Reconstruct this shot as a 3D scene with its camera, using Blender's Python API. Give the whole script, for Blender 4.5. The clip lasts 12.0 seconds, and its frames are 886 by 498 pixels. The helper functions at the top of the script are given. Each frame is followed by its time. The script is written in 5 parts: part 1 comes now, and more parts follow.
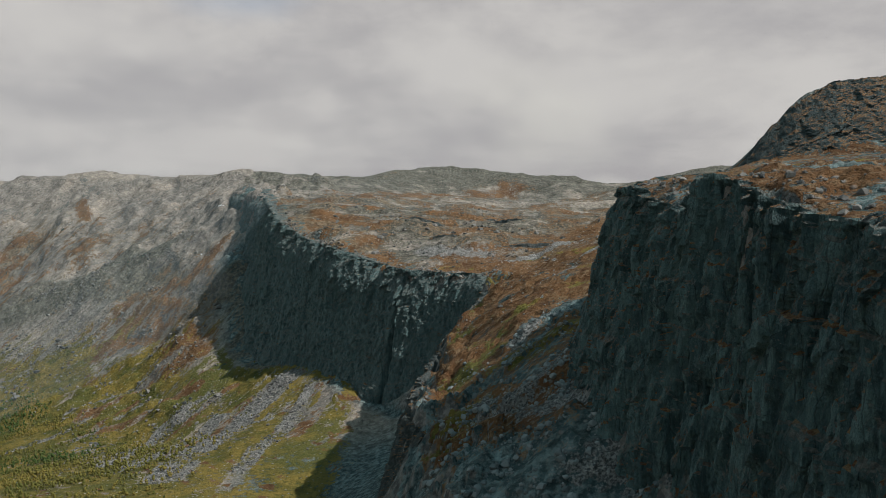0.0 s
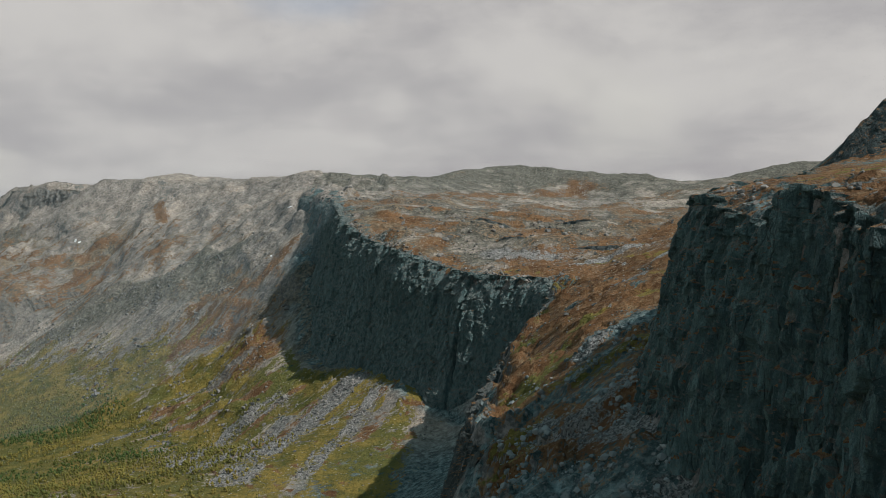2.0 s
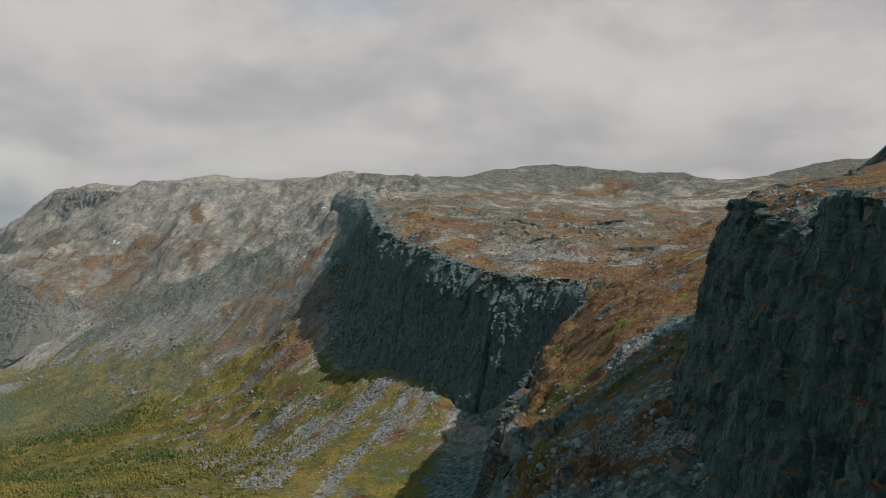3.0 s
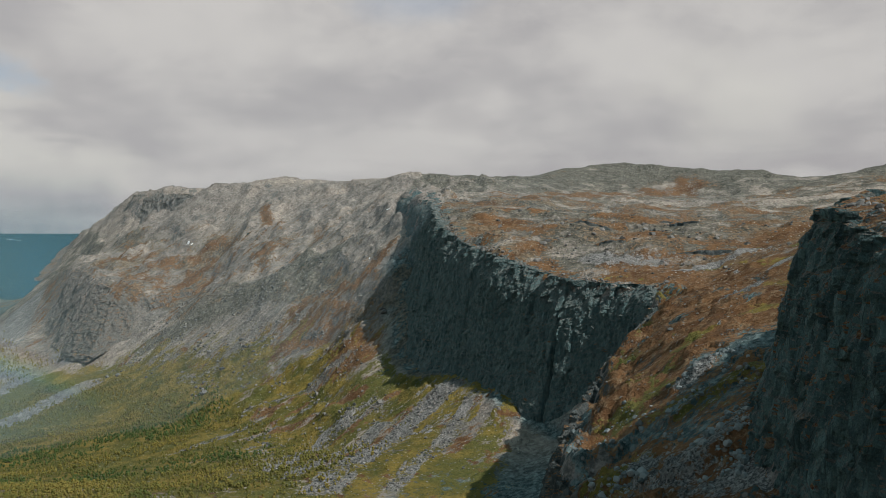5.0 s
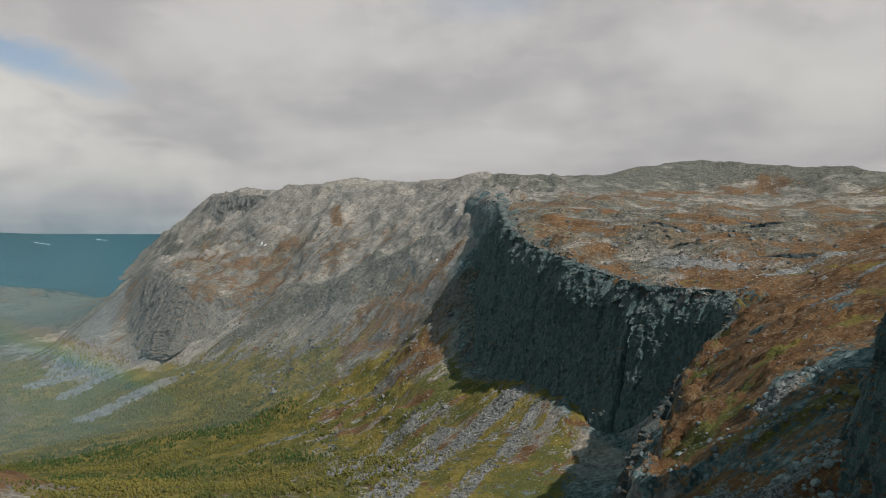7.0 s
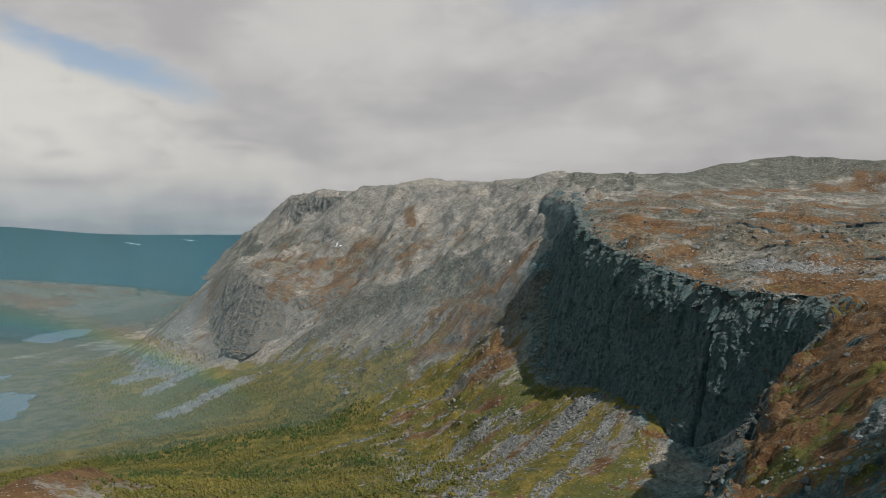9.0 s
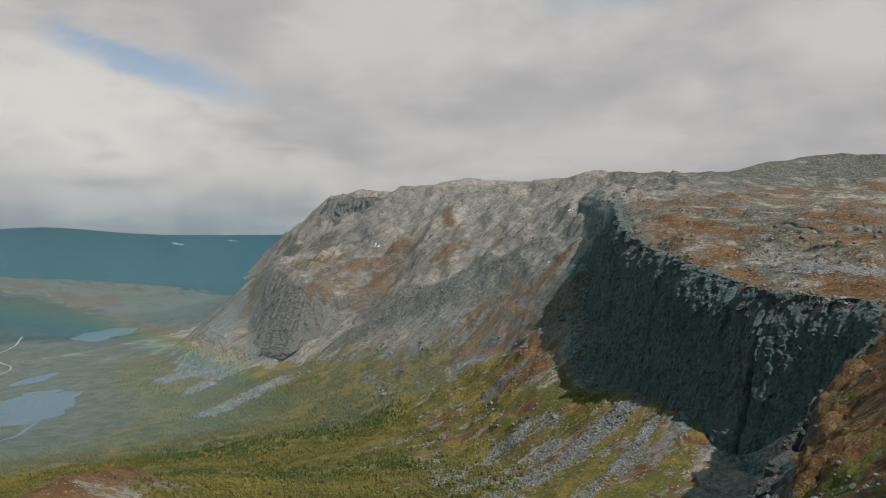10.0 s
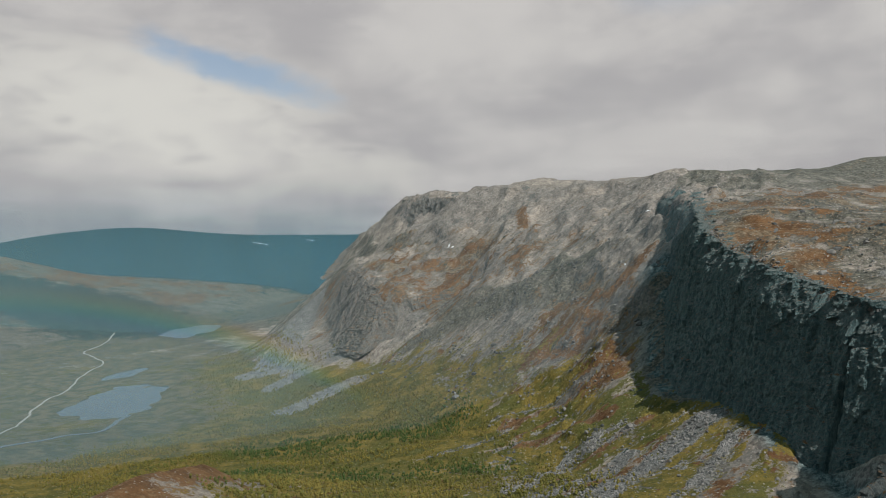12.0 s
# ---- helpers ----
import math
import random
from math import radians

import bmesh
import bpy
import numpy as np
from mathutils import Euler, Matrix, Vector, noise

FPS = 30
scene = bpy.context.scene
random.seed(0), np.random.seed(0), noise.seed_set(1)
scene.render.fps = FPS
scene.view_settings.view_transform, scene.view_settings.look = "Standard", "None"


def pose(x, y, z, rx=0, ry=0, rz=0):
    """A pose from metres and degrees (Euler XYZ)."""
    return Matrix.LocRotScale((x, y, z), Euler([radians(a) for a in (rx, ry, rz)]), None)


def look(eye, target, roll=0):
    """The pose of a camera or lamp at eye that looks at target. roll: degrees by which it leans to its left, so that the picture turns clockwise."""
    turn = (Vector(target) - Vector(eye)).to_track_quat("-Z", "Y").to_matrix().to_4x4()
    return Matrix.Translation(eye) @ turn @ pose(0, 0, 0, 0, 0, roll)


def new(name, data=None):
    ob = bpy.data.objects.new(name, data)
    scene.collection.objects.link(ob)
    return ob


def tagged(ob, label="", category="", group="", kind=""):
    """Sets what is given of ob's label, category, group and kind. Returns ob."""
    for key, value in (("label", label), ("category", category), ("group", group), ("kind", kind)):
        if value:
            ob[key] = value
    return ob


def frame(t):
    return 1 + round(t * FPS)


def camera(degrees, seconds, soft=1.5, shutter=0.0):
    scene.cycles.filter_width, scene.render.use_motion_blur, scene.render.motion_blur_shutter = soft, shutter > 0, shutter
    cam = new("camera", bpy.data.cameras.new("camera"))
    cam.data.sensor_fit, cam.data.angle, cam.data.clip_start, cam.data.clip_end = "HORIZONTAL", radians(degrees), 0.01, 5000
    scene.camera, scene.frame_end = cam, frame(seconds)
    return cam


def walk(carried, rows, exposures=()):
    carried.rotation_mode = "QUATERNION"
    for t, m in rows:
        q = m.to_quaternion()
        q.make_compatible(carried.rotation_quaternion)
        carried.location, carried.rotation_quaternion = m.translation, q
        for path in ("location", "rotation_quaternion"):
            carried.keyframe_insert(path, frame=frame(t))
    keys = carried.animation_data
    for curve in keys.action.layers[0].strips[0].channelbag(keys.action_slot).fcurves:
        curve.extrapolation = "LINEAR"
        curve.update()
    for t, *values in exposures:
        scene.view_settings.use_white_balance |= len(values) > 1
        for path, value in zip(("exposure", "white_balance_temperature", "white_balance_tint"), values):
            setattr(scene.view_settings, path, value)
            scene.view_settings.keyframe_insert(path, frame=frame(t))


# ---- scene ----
cam = camera(61.72, 12.0, soft=0.5)
EYE = 240.0
# seconds, x, y, z, heading to the left, pitch up, lean
ROWS = [
    (0, 0, 0, 0, 0, -0.903, -0.484),
    (0.5, 1.055, 2.925, 0.978, 1.367, -0.96, -0.457),
    (1, 1.947, 5.852, 1.924, 2.721, -1.01, -0.418),
    (1.5, 2.724, 8.785, 2.852, 4.063, -1.053, -0.373),
    (2, 3.425, 11.73, 3.769, 5.394, -1.091, -0.325),
    (2.5, 4.075, 14.698, 4.678, 6.716, -1.126, -0.277),
    (3, 4.693, 17.702, 5.577, 8.033, -1.158, -0.232),
    (3.5, 5.285, 20.756, 6.46, 9.349, -1.188, -0.191),
    (4, 5.855, 23.875, 7.321, 10.669, -1.216, -0.154),
    (4.5, 6.398, 27.071, 8.15, 11.996, -1.241, -0.12),
    (5, 6.907, 30.356, 8.938, 13.337, -1.264, -0.089),
    (5.5, 7.371, 33.736, 9.676, 14.694, -1.285, -0.061),
    (6, 7.779, 37.215, 10.357, 16.073, -1.303, -0.032),
    (6.5, 8.119, 40.787, 10.976, 17.475, -1.318, -0.004),
    (7, 8.381, 44.442, 11.531, 18.902, -1.329, 0.027),
    (7.5, 8.558, 48.16, 12.024, 20.357, -1.338, 0.061),
    (8, 8.648, 51.912, 12.464, 21.837, -1.343, 0.099),
    (8.5, 8.653, 55.657, 12.862, 23.34, -1.345, 0.14),
    (9, 8.582, 59.344, 13.241, 24.861, -1.346, 0.185),
    (9.5, 8.456, 62.905, 13.628, 26.395, -1.345, 0.232),
    (10, 8.301, 66.261, 14.061, 27.931, -1.346, 0.278),
    (10.5, 8.157, 69.316, 14.587, 29.459, -1.348, 0.322),
    (11, 8.076, 71.955, 15.264, 30.962, -1.356, 0.358),
    (11.5, 8.125, 74.048, 16.161, 32.424, -1.372, 0.381),
    (12, 8.385, 75.443, 17.36, 33.823, -1.399, 0.384),
]
walk(cam, [(t, pose(x, y, EYE + z, 90 + pitch, 0, yaw) @ pose(0, 0, 0, 0, 0, -roll)) for t, x, y, z, yaw, pitch, roll in ROWS])

# ---- world, sun ----
SUN_AZ, SUN_EL = radians(70), radians(45.5)          # its shadows fall to the left of y by SUN_AZ
SUN_WAY = Vector((math.sin(SUN_AZ) * math.cos(SUN_EL), -math.cos(SUN_AZ) * math.cos(SUN_EL), math.sin(SUN_EL)))      # towards the sun
world = bpy.data.worlds.new("world")
scene.world = world
world.use_nodes = True


class Nodes:
    """Short hand for building a node tree."""

    def __init__(self, tree):
        self.t = tree
        tree.nodes.clear()

    def put(self, kind, ins=None, op=None, data=None, blend=None, clamp=False, smooth=False, edges=False, attribute=None):
        n = self.t.nodes.new(kind)
        if op:
            n.operation = op
        if data:
            n.data_type = data
        if blend:
            n.blend_type = blend
        if clamp:
            n.use_clamp = True
        if smooth:
            n.interpolation_type = "SMOOTHSTEP"
        if edges:
            n.feature = "DISTANCE_TO_EDGE"
        if attribute:
            n.attribute_name = attribute
        for k, v in (ins or {}).items():
            s = n.inputs[k]
            if isinstance(v, bpy.types.NodeSocket):
                self.t.links.new(v, s)
            else:
                s.default_value = v
        return n

    def math(self, op, a, b=0.0, c=0.0, clamp=False):
        return self.put("ShaderNodeMath", {0: a, 1: b, 2: c}, op=op, clamp=clamp).outputs[0]

    def vmath(self, op, a, b=(0, 0, 0)):
        n = self.put("ShaderNodeVectorMath", {0: a, 1: b}, op=op)
        return n.outputs[1] if op in ("DOT_PRODUCT", "DISTANCE", "LENGTH") else n.outputs[0]

    def noise(self, vec, scale, detail=4.0, rough=0.55, lac=2.0, warp=0.0):
        return self.put("ShaderNodeTexNoise", {"Vector": vec, "Scale": scale, "Detail": detail, "Roughness": rough,
                                                "Lacunarity": lac, "Distortion": warp}).outputs[0]

    def ramp(self, fac, lo, hi):
        return self.put("ShaderNodeMapRange", {0: fac, 1: lo, 2: hi}, smooth=True).outputs[0]

    def mix(self, fac, a, b, how="MIX"):
        n = self.put("ShaderNodeMix", data="RGBA", blend=how)
        for i, v in ((0, fac), (6, a), (7, b)):
            if isinstance(v, bpy.types.NodeSocket):
                self.t.links.new(v, n.inputs[i])
            else:
                n.inputs[i].default_value = v if i == 0 else (*v, 1)
        return n.outputs[2]

    def scaled(self, vec, s):
        return self.vmath("MULTIPLY", vec, s)


w = Nodes(world.node_tree)
sky = w.put("ShaderNodeTexSky")
sky.sky_type, sky.sun_disc, sky.sun_elevation = "NISHITA", False, math.asin(SUN_WAY.z)
sky.sun_rotation, sky.air_density, sky.dust_density, sky.ozone_density = math.atan2(SUN_WAY.x, SUN_WAY.y), 1.2, 1.0, 1.5
blue = w.mix(1.0, w.scaled(sky.outputs[0], (0.085, 0.085, 0.085)), (0, 0, 0), "ADD")
way = w.put("ShaderNodeTexCoord").outputs["Generated"]
sep = w.put("ShaderNodeSeparateXYZ", {0: way})
up = w.math("ADD", w.math("MAXIMUM", sep.outputs[2], 0.0), 0.30)
flat = w.put("ShaderNodeCombineXYZ", {0: w.math("DIVIDE", sep.outputs[0], up), 1: w.math("DIVIDE", sep.outputs[1], up), 2: 0.0}).outputs[0]
heading = w.math("ARCTAN2", w.math("MULTIPLY", sep.outputs[0], -1.0), sep.outputs[1])      # radians to the left of y
rise = w.math("ARCSINE", sep.outputs[2])
puff = w.noise(w.vmath("ADD", w.scaled(way, (1.0, 1.0, 1.9)), (0.3, 0.0, 0.15)), 4.2, 7.0, 0.56, warp=0.25)
wisp = w.noise(w.scaled(way, (1.0, 1.0, 2.4)), 8.0, 7.0, 0.58, warp=0.25)
bank = w.noise(w.scaled(way, (1.0, 1.0, 9.0)), 2.2, 5.0, 0.55, warp=0.4)
far_deck = w.noise(w.vmath("ADD", flat, (0.4, 5.2, 2.0)), 1.9, 8.0, 0.55, warp=0.2)


def patch(az, el, wide, tall, tilt, ragged=0.5):
    """1 in the middle of a soft patch of sky at that heading and height (degrees), with a ragged edge."""
    u = w.math("SUBTRACT", heading, radians(az))
    v = w.math("SUBTRACT", rise, radians(el))
    c, k = math.cos(radians(tilt)), math.sin(radians(tilt))
    p = w.math("DIVIDE", w.math("ADD", w.math("MULTIPLY", u, c), w.math("MULTIPLY", v, k)), radians(wide))
    q = w.math("DIVIDE", w.math("SUBTRACT", w.math("MULTIPLY", v, c), w.math("MULTIPLY", u, k)), radians(tall))
    d = w.math("SQRT", w.math("ADD", w.math("MULTIPLY", p, p), w.math("MULTIPLY", q, q)))
    d = w.math("ADD", d, w.math("MULTIPLY", w.math("SUBTRACT", wisp, 0.5), 2.2 * ragged))
    return w.ramp(d, 1.1, 0.25)


tone = w.math("ADD", w.math("MULTIPLY", puff, 0.34), w.math("ADD", w.math("MULTIPLY", far_deck, 0.50), w.math("MULTIPLY", wisp, 0.16)))
cloud = w.mix(w.ramp(tone, 0.40, 0.60), (0.415, 0.404, 0.410), (0.572, 0.556, 0.540))
lower = w.math("MULTIPLY", w.ramp(rise, 0.16, 0.02), w.ramp(bank, 0.36, 0.62))
cloud = w.mix(w.math("MULTIPLY", lower, 0.65), cloud, (0.385, 0.365, 0.375))
bright = w.math("MULTIPLY", patch(55, 8.5, 17, 6.0, 8, 1.1), w.ramp(wisp, 0.24, 0.50))
cloud = w.mix(bright, cloud, (0.66, 0.645, 0.605))
cloud = w.mix(w.math("MULTIPLY", patch(41, 4.2, 9, 2.0, 0, 0.9), 0.6), cloud, (0.62, 0.61, 0.57))
cloud = w.mix(w.math("MULTIPLY", patch(-8, 9, 7, 4, 20, 0.8), 0.5), cloud, (0.66, 0.645, 0.60))
cloud = w.mix(w.math("MULTIPLY", patch(12, 8.5, 4.5, 1.8, 0, 0.9), 0.45), cloud, (0.42, 0.405, 0.41))
gap = w.math("MULTIPLY", patch(50.5, 12.3, 9.5, 1.5, 16, 1.0), 0.8)
gap = w.math("MAXIMUM", gap, w.math("MULTIPLY", patch(15, 17.5, 6, 2.2, 0, 0.6), 0.30))
blue_gap = w.mix(0.5, blue, (0.30, 0.42, 0.60))
cloud = w.mix(w.ramp(rise, 0.32, 0.62), cloud, (0.24, 0.40, 0.45))      # unseen sky overhead, made dark teal to dim and tint the shade
sky_col = w.mix(gap, cloud, blue_gap)
back = w.put("ShaderNodeBackground", {"Color": sky_col, "Strength": 1.0})
w.put("ShaderNodeOutputWorld", {0: back.outputs[0]})

sun = new("sun", bpy.data.lights.new("sun", "SUN"))
sun.data.energy, sun.data.angle, sun.data.color = 5.0, radians(0.6), (1.0, 0.965, 0.915)
sun.matrix_world = look(SUN_WAY * 3000, (0, 0, 0))


# ---- noise ----
_rng = np.random.RandomState(7)
_perm = np.concatenate([_rng.permutation(512)] * 3)
_grad = _rng.normal(size=(512, 3))
_grad /= np.linalg.norm(_grad, axis=1)[:, None]


def perlin(x, y, z=0.0):
    """Gradient noise, about -0.7 to 0.7, on arrays."""
    x, y, z = np.broadcast_arrays(np.asarray(x, float), y, z)
    xi, yi, zi = (np.floor(a).astype(np.int64) for a in (x, y, z))
    xf, yf, zf = x - xi, y - yi, z - zi
    u, v, q = (a * a * a * (a * (a * 6 - 15) + 10) for a in (xf, yf, zf))
    out = 0.0
    for dx in (0, 1):
        for dy in (0, 1):
            for dz in (0, 1):
                g = _grad[_perm[_perm[_perm[(xi + dx) & 511] + ((yi + dy) & 511)] + ((zi + dz) & 511)]]
                d = g[..., 0] * (xf - dx) + g[..., 1] * (yf - dy) + g[..., 2] * (zf - dz)
                out = out + d * (u if dx else 1 - u) * (v if dy else 1 - v) * (q if dz else 1 - q)
    return out


def fbm(x, y, z=0.0, octaves=5, gain=0.5):
    out, a, f = 0.0, 1.0, 1.0
    for i in range(octaves):
        out = out + a * perlin(x * f + 17.3 * i, y * f - 9.1 * i, z * f)
        a, f = a * gain, f * 2.03
    return out


def ridged(x, y, z=0.0, octaves=4, gain=0.5):
    out, a, f = 0.0, 1.0, 1.0
    for i in range(octaves):
        out = out + a * (1 - 2.2 * np.abs(perlin(x * f + 31.7 * i, y * f + 5.3 * i, z * f)))
        a, f = a * gain, f * 2.1
    return out


def sstep(x, lo, hi):
    t = np.clip((x - lo) / (hi - lo), 0, 1)
    return t * t * (3 - 2 * t)


_cell = np.random.RandomState(3).uniform(-1, 1, 4096)
_hash = np.random.RandomState(8).permutation(4096)


def facets(u, v, seed, tilt=0.7):
    """Flat, tilted faces of rock between joints: each cell of an uneven net has its own step and slope."""
    i, j = np.floor(u).astype(np.int64), np.floor(v).astype(np.int64)
    best, out = np.full(np.shape(u), 1e9), np.zeros(np.shape(u))
    for di in (-1, 0, 1):
        for dj in (-1, 0, 1):
            k = _hash[(_hash[(i + di + int(seed * 53)) & 4095] + j + dj) & 4095]
            p, q = u - (i + di + 0.5 + 0.45 * _cell[k]), v - (j + dj + 0.5 + 0.45 * _cell[(k + 1171) & 4095])
            d = p * p + q * q
            val = _cell[(k + 2203) & 4095] + tilt * (_cell[(k + 777) & 4095] * p + _cell[(k + 3001) & 4095] * q)
            out = np.where(d < best, val, out)
            best = np.minimum(d, best)
    return out


# ---- the lie of the land: crests, rims, feet and valley lines (x, y, z) ----
CX, CY = 5.0, 40.0                       # centre of the log-polar sheet
R0, R1, NT = 15.0, 4950.0, 720
DT = 2 * math.pi / NT
NR = int(math.log(R1 / R0) / DT) + 1
LINES = []


def line(*pts):
    LINES.append(np.array(pts, float))
    return LINES[-1]


# skyline of the mountain across, from its outer flank to the high hills
line((-1205, 1200, 40), (-1175, 1255, 88), (-1157, 1304, 119), (-1190, 1399, 150), (-1222, 1485, 199), (-1231, 1559, 254), (-1206, 1631, 302), (-1140, 1600, 330), (-1004, 1466, 343),
     (-777, 1379, 353), (-681, 1436, 362), (-560, 1380, 346), (-460, 1325, 347), (-442, 1316, 350), (-400, 1300, 346),
     (-372, 1290, 359), (-358, 1290, 362), (-345, 1290, 359), (-328, 1300, 351))
line((-330, 1480, 365), (-280, 1474, 366), (-240, 1420, 349), (-158, 1371, 343))
line((-158, 1371, 342), (-90, 1450, 372), (-35, 1500, 388), (60, 1500, 384), (130, 1460, 372), (180, 1430, 357),
     (233, 1418, 360), (305, 1400, 342), (400, 1400, 352), (480, 1400, 376), (620, 1400, 388))
line((-1500, 1700, 60), (-1400, 2000, 160), (-1000, 1900, 280), (-500, 1800, 290), (0, 1850, 320), (600, 1750, 320))
line((-21, 1366, 311), (117, 1355, 309), (250, 1300, 305))
# rim and foot of the plateau's cliff
RIM_P = line((-300, 1075, 300), (-268, 1020, 297), (-228, 940, 290), (-205, 880, 277), (-176, 785, 259), (-140, 735, 240), (-90, 652, 228), (-51, 626, 217),
             (-29, 602, 214), (4, 578, 212.5), (25, 562, 213), (43, 545, 208))
FOOT_P = line((-318, 1075, 286), (-288, 990, 262), (-250, 900, 216), (-222, 815, 168), (-203, 740, 128), (-168, 690, 119),
              (-146, 674, 123), (-107, 632, 128), (-80, 598, 121), (-50, 566, 110), (-28, 540, 105))
line((-238, 900, 212), (-210, 812, 164), (-184, 740, 126), (-148, 694, 118), (-128, 676, 122), (-98, 641, 127), (-74, 606, 120), (-44, 574, 111))
line((-137, 816, 273), (-110, 900, 284), (-83, 1005, 294), (-60, 1150, 298))
line((-110, 728, 249), (-34, 766, 254), (31, 693, 241), (90, 740, 254))
line((71, 896, 256), (150, 950, 262), (260, 1000, 268))
# spur of rust heath, its edge and the gully below
line((32, 545, 208), (33, 519, 214), (28, 486, 201), (4, 429, 182), (-1, 407, 179), (-2, 377, 177), (-8, 340, 174), (-11, 313, 172), (-8, 270, 174), (-2, 230, 177), (2, 187, 181), (6, 150, 172), (4, 100, 145))
line((4, 524, 108), (-4, 480, 106), (-16, 430, 108), (-20, 400, 110), (-25, 360, 112), (-30, 313, 114), (-35, 250, 118))
line((-40, 548, 106), (-50, 500, 98), (-64, 430, 89), (-76, 340, 80), (-90, 250, 73), (-97, 150, 67), (-110, 0, 60), (-120, -300, 55))
line((38, 224, 204), (44, 256, 211), (36, 310, 208), (32, 354, 206), (38, 430, 208), (36, 519, 214), (75, 560, 219), (85, 640, 226))
line((100, 330, 229), (121, 450, 238), (121, 564, 243), (150, 660, 248))
# the near cliff: rim, foot
RIM_N = line((68, -300, 228), (62, -60, 234), (60, 40, 237), (58, 95, 242), (57, 112, 245), (56, 129, 249), (55, 145, 252.5), (54.5, 150, 252),
             (54, 155, 246), (53.5, 168, 248), (52.5, 184, 251), (52, 196, 254), (52, 210, 254.5), (62, 224, 257), (86, 250, 262), (112, 300, 267), (160, 410, 279))
line((72, 125, 253), (70, 150, 255), (67, 170, 255), (63, 196, 256.5))
FOOT_N = line((50, -300, 150), (46, -60, 150), (45, 40, 150), (45, 95, 166), (44, 130, 181), (42, 150, 188), (38, 170, 197), (36, 205, 203), (44, 235, 209), (72, 264, 216), (104, 320, 224), (140, 430, 240))
line((34, 181, 202), (23, 183, 191), (2, 187, 184))
line((84, 140, 254), (110, 160, 259), (160, 220, 268), (220, 330, 281))
line((85, 60, 247), (160, 80, 258), (300, 100, 270), (320, -200, 262))
# the dome above it
line((168, 420, 281), (215, 385, 285), (300, 360, 288), (420, 330, 290))
line((205, 440, 318), (225, 450, 330), (270, 452, 337), (350, 440, 340), (480, 430, 348))
line((190, 540, 270), (300, 620, 275), (520, 600, 290))
# flank of the mountain across
line((-794, 1275, 256), (-764, 1292, 266), (-715, 1292, 260), (-660, 1245, 266), (-600, 1205, 275), (-540, 1200, 270))
line((-592, 1211, 265), (-575, 1140, 228), (-583, 1079, 189))
line((-509, 1103, 215), (-440, 1080, 226), (-380, 1050, 240), (-335, 1075, 280))
line((-262, 1075, 304), (-205, 1010, 300), (-150, 960, 290))
# buttress half way up the flank, the hollow above it and the steep shoulder
RIM_C = line((-1063, 1281, 178), (-927, 1174, 182), (-841, 1095, 174), (-789, 1060, 162), (-746, 1052, 156), (-705, 1058, 150), (-675, 1079, 153), (-656, 1106, 161))
FOOT_C = line((-985, 1140, 78), (-880, 1050, 66), (-800, 985, 66), (-734, 952, 72), (-700, 995, 98), (-671, 1030, 122), (-645, 1071, 141), (-632, 1100, 153))
line((-840, 1142, 179), (-796, 1176, 192), (-734, 1194, 203), (-651, 1175, 196))
line((-944, 1302, 216), (-842, 1278, 229), (-800, 1235, 218))
line((-1156, 1370, 137), (-1040, 1335, 182), (-972, 1334, 216), (-965, 1396, 262), (-913, 1423, 288), (-804, 1398, 296))
line((-1050, 1180, 92), (-1010, 1100, 62), (-960, 1000, 36))
line((-250, 872, 205), (-368, 927, 170), (-470, 1000, 178), (-583, 1079, 187))
line((-224, 700, 112), (-329, 836, 112), (-440, 890, 112), (-594, 950, 96), (-720, 1000, 84))
line((-161, 632, 103), (-246, 666, 82), (-318, 763, 80), (-509, 859, 68), (-645, 912, 58), (-800, 985, 45), (-948, 1010, 40))
line((-140, 560, 96), (-251, 626, 60), (-369, 700, 52), (-500, 770, 32), (-735, 794, 9), (-948, 917, 18), (-1180, 1090, 10), (-1400, 1480, 10))
# valley floor, foreground knoll
line((-300, 500, 66), (-420, 560, 42), (-600, 640, 18), (-800, 680, 3), (-1029, 729, 0), (-1300, 1000, 0), (-1552, 1273, 0),
     (-1900, 1750, 3), (-2200, 2500, 8))
line((-1190, 560, 1), (-1400, 800, 1), (-1612, 844, 8), (-1695, 1149, 7), (-1800, 1445, 6))
line((-230, 150, 128), (-330, 265, 122), (-368, 325, 120), (-408, 400, 100), (-440, 450, 66))
line((-200, 220, 118), (-290, 300, 112), (-335, 360, 100), (-375, 430, 78))
line((-500, 250, 60), (-640, 420, 22), (-800, 520, 6), (-1000, 600, 1))
line((-600, 0, 40), (-900, 200, 15), (-1100, 350, 8), (-1300, 300, 20))
line((-400, -200, 70), (-500, -800, 60))
# hills beyond the valley
line((-3000, 800, 260), (-2900, 1100, 225), (-2623, 1322, 185), (-2577, 1594, 106), (-2442, 1804, 91), (-2254, 2050, 63), (-2088, 2221, 36))
line((-3300, 1500, 90), (-2900, 2100, 40), (-2500, 2600, 20), (-2300, 3000, 15))
for _k in range(60):                      # the far ridge, then the rim of the sheet
    _a = 25 + _k * 1.2
    _z = 248 + 50 * math.exp(-((_a - 55.5) / 4.6) ** 2) - 75 * sstep(_a, 60.5, 67) + 55 * sstep(_a, 68, 76)
    _a = radians(_a)
    line((CX - 4350 * math.sin(_a), CY + 4350 * math.cos(_a), _z), (CX - 4350 * math.sin(_a + 0.021), CY + 4350 * math.cos(_a + 0.021), _z))


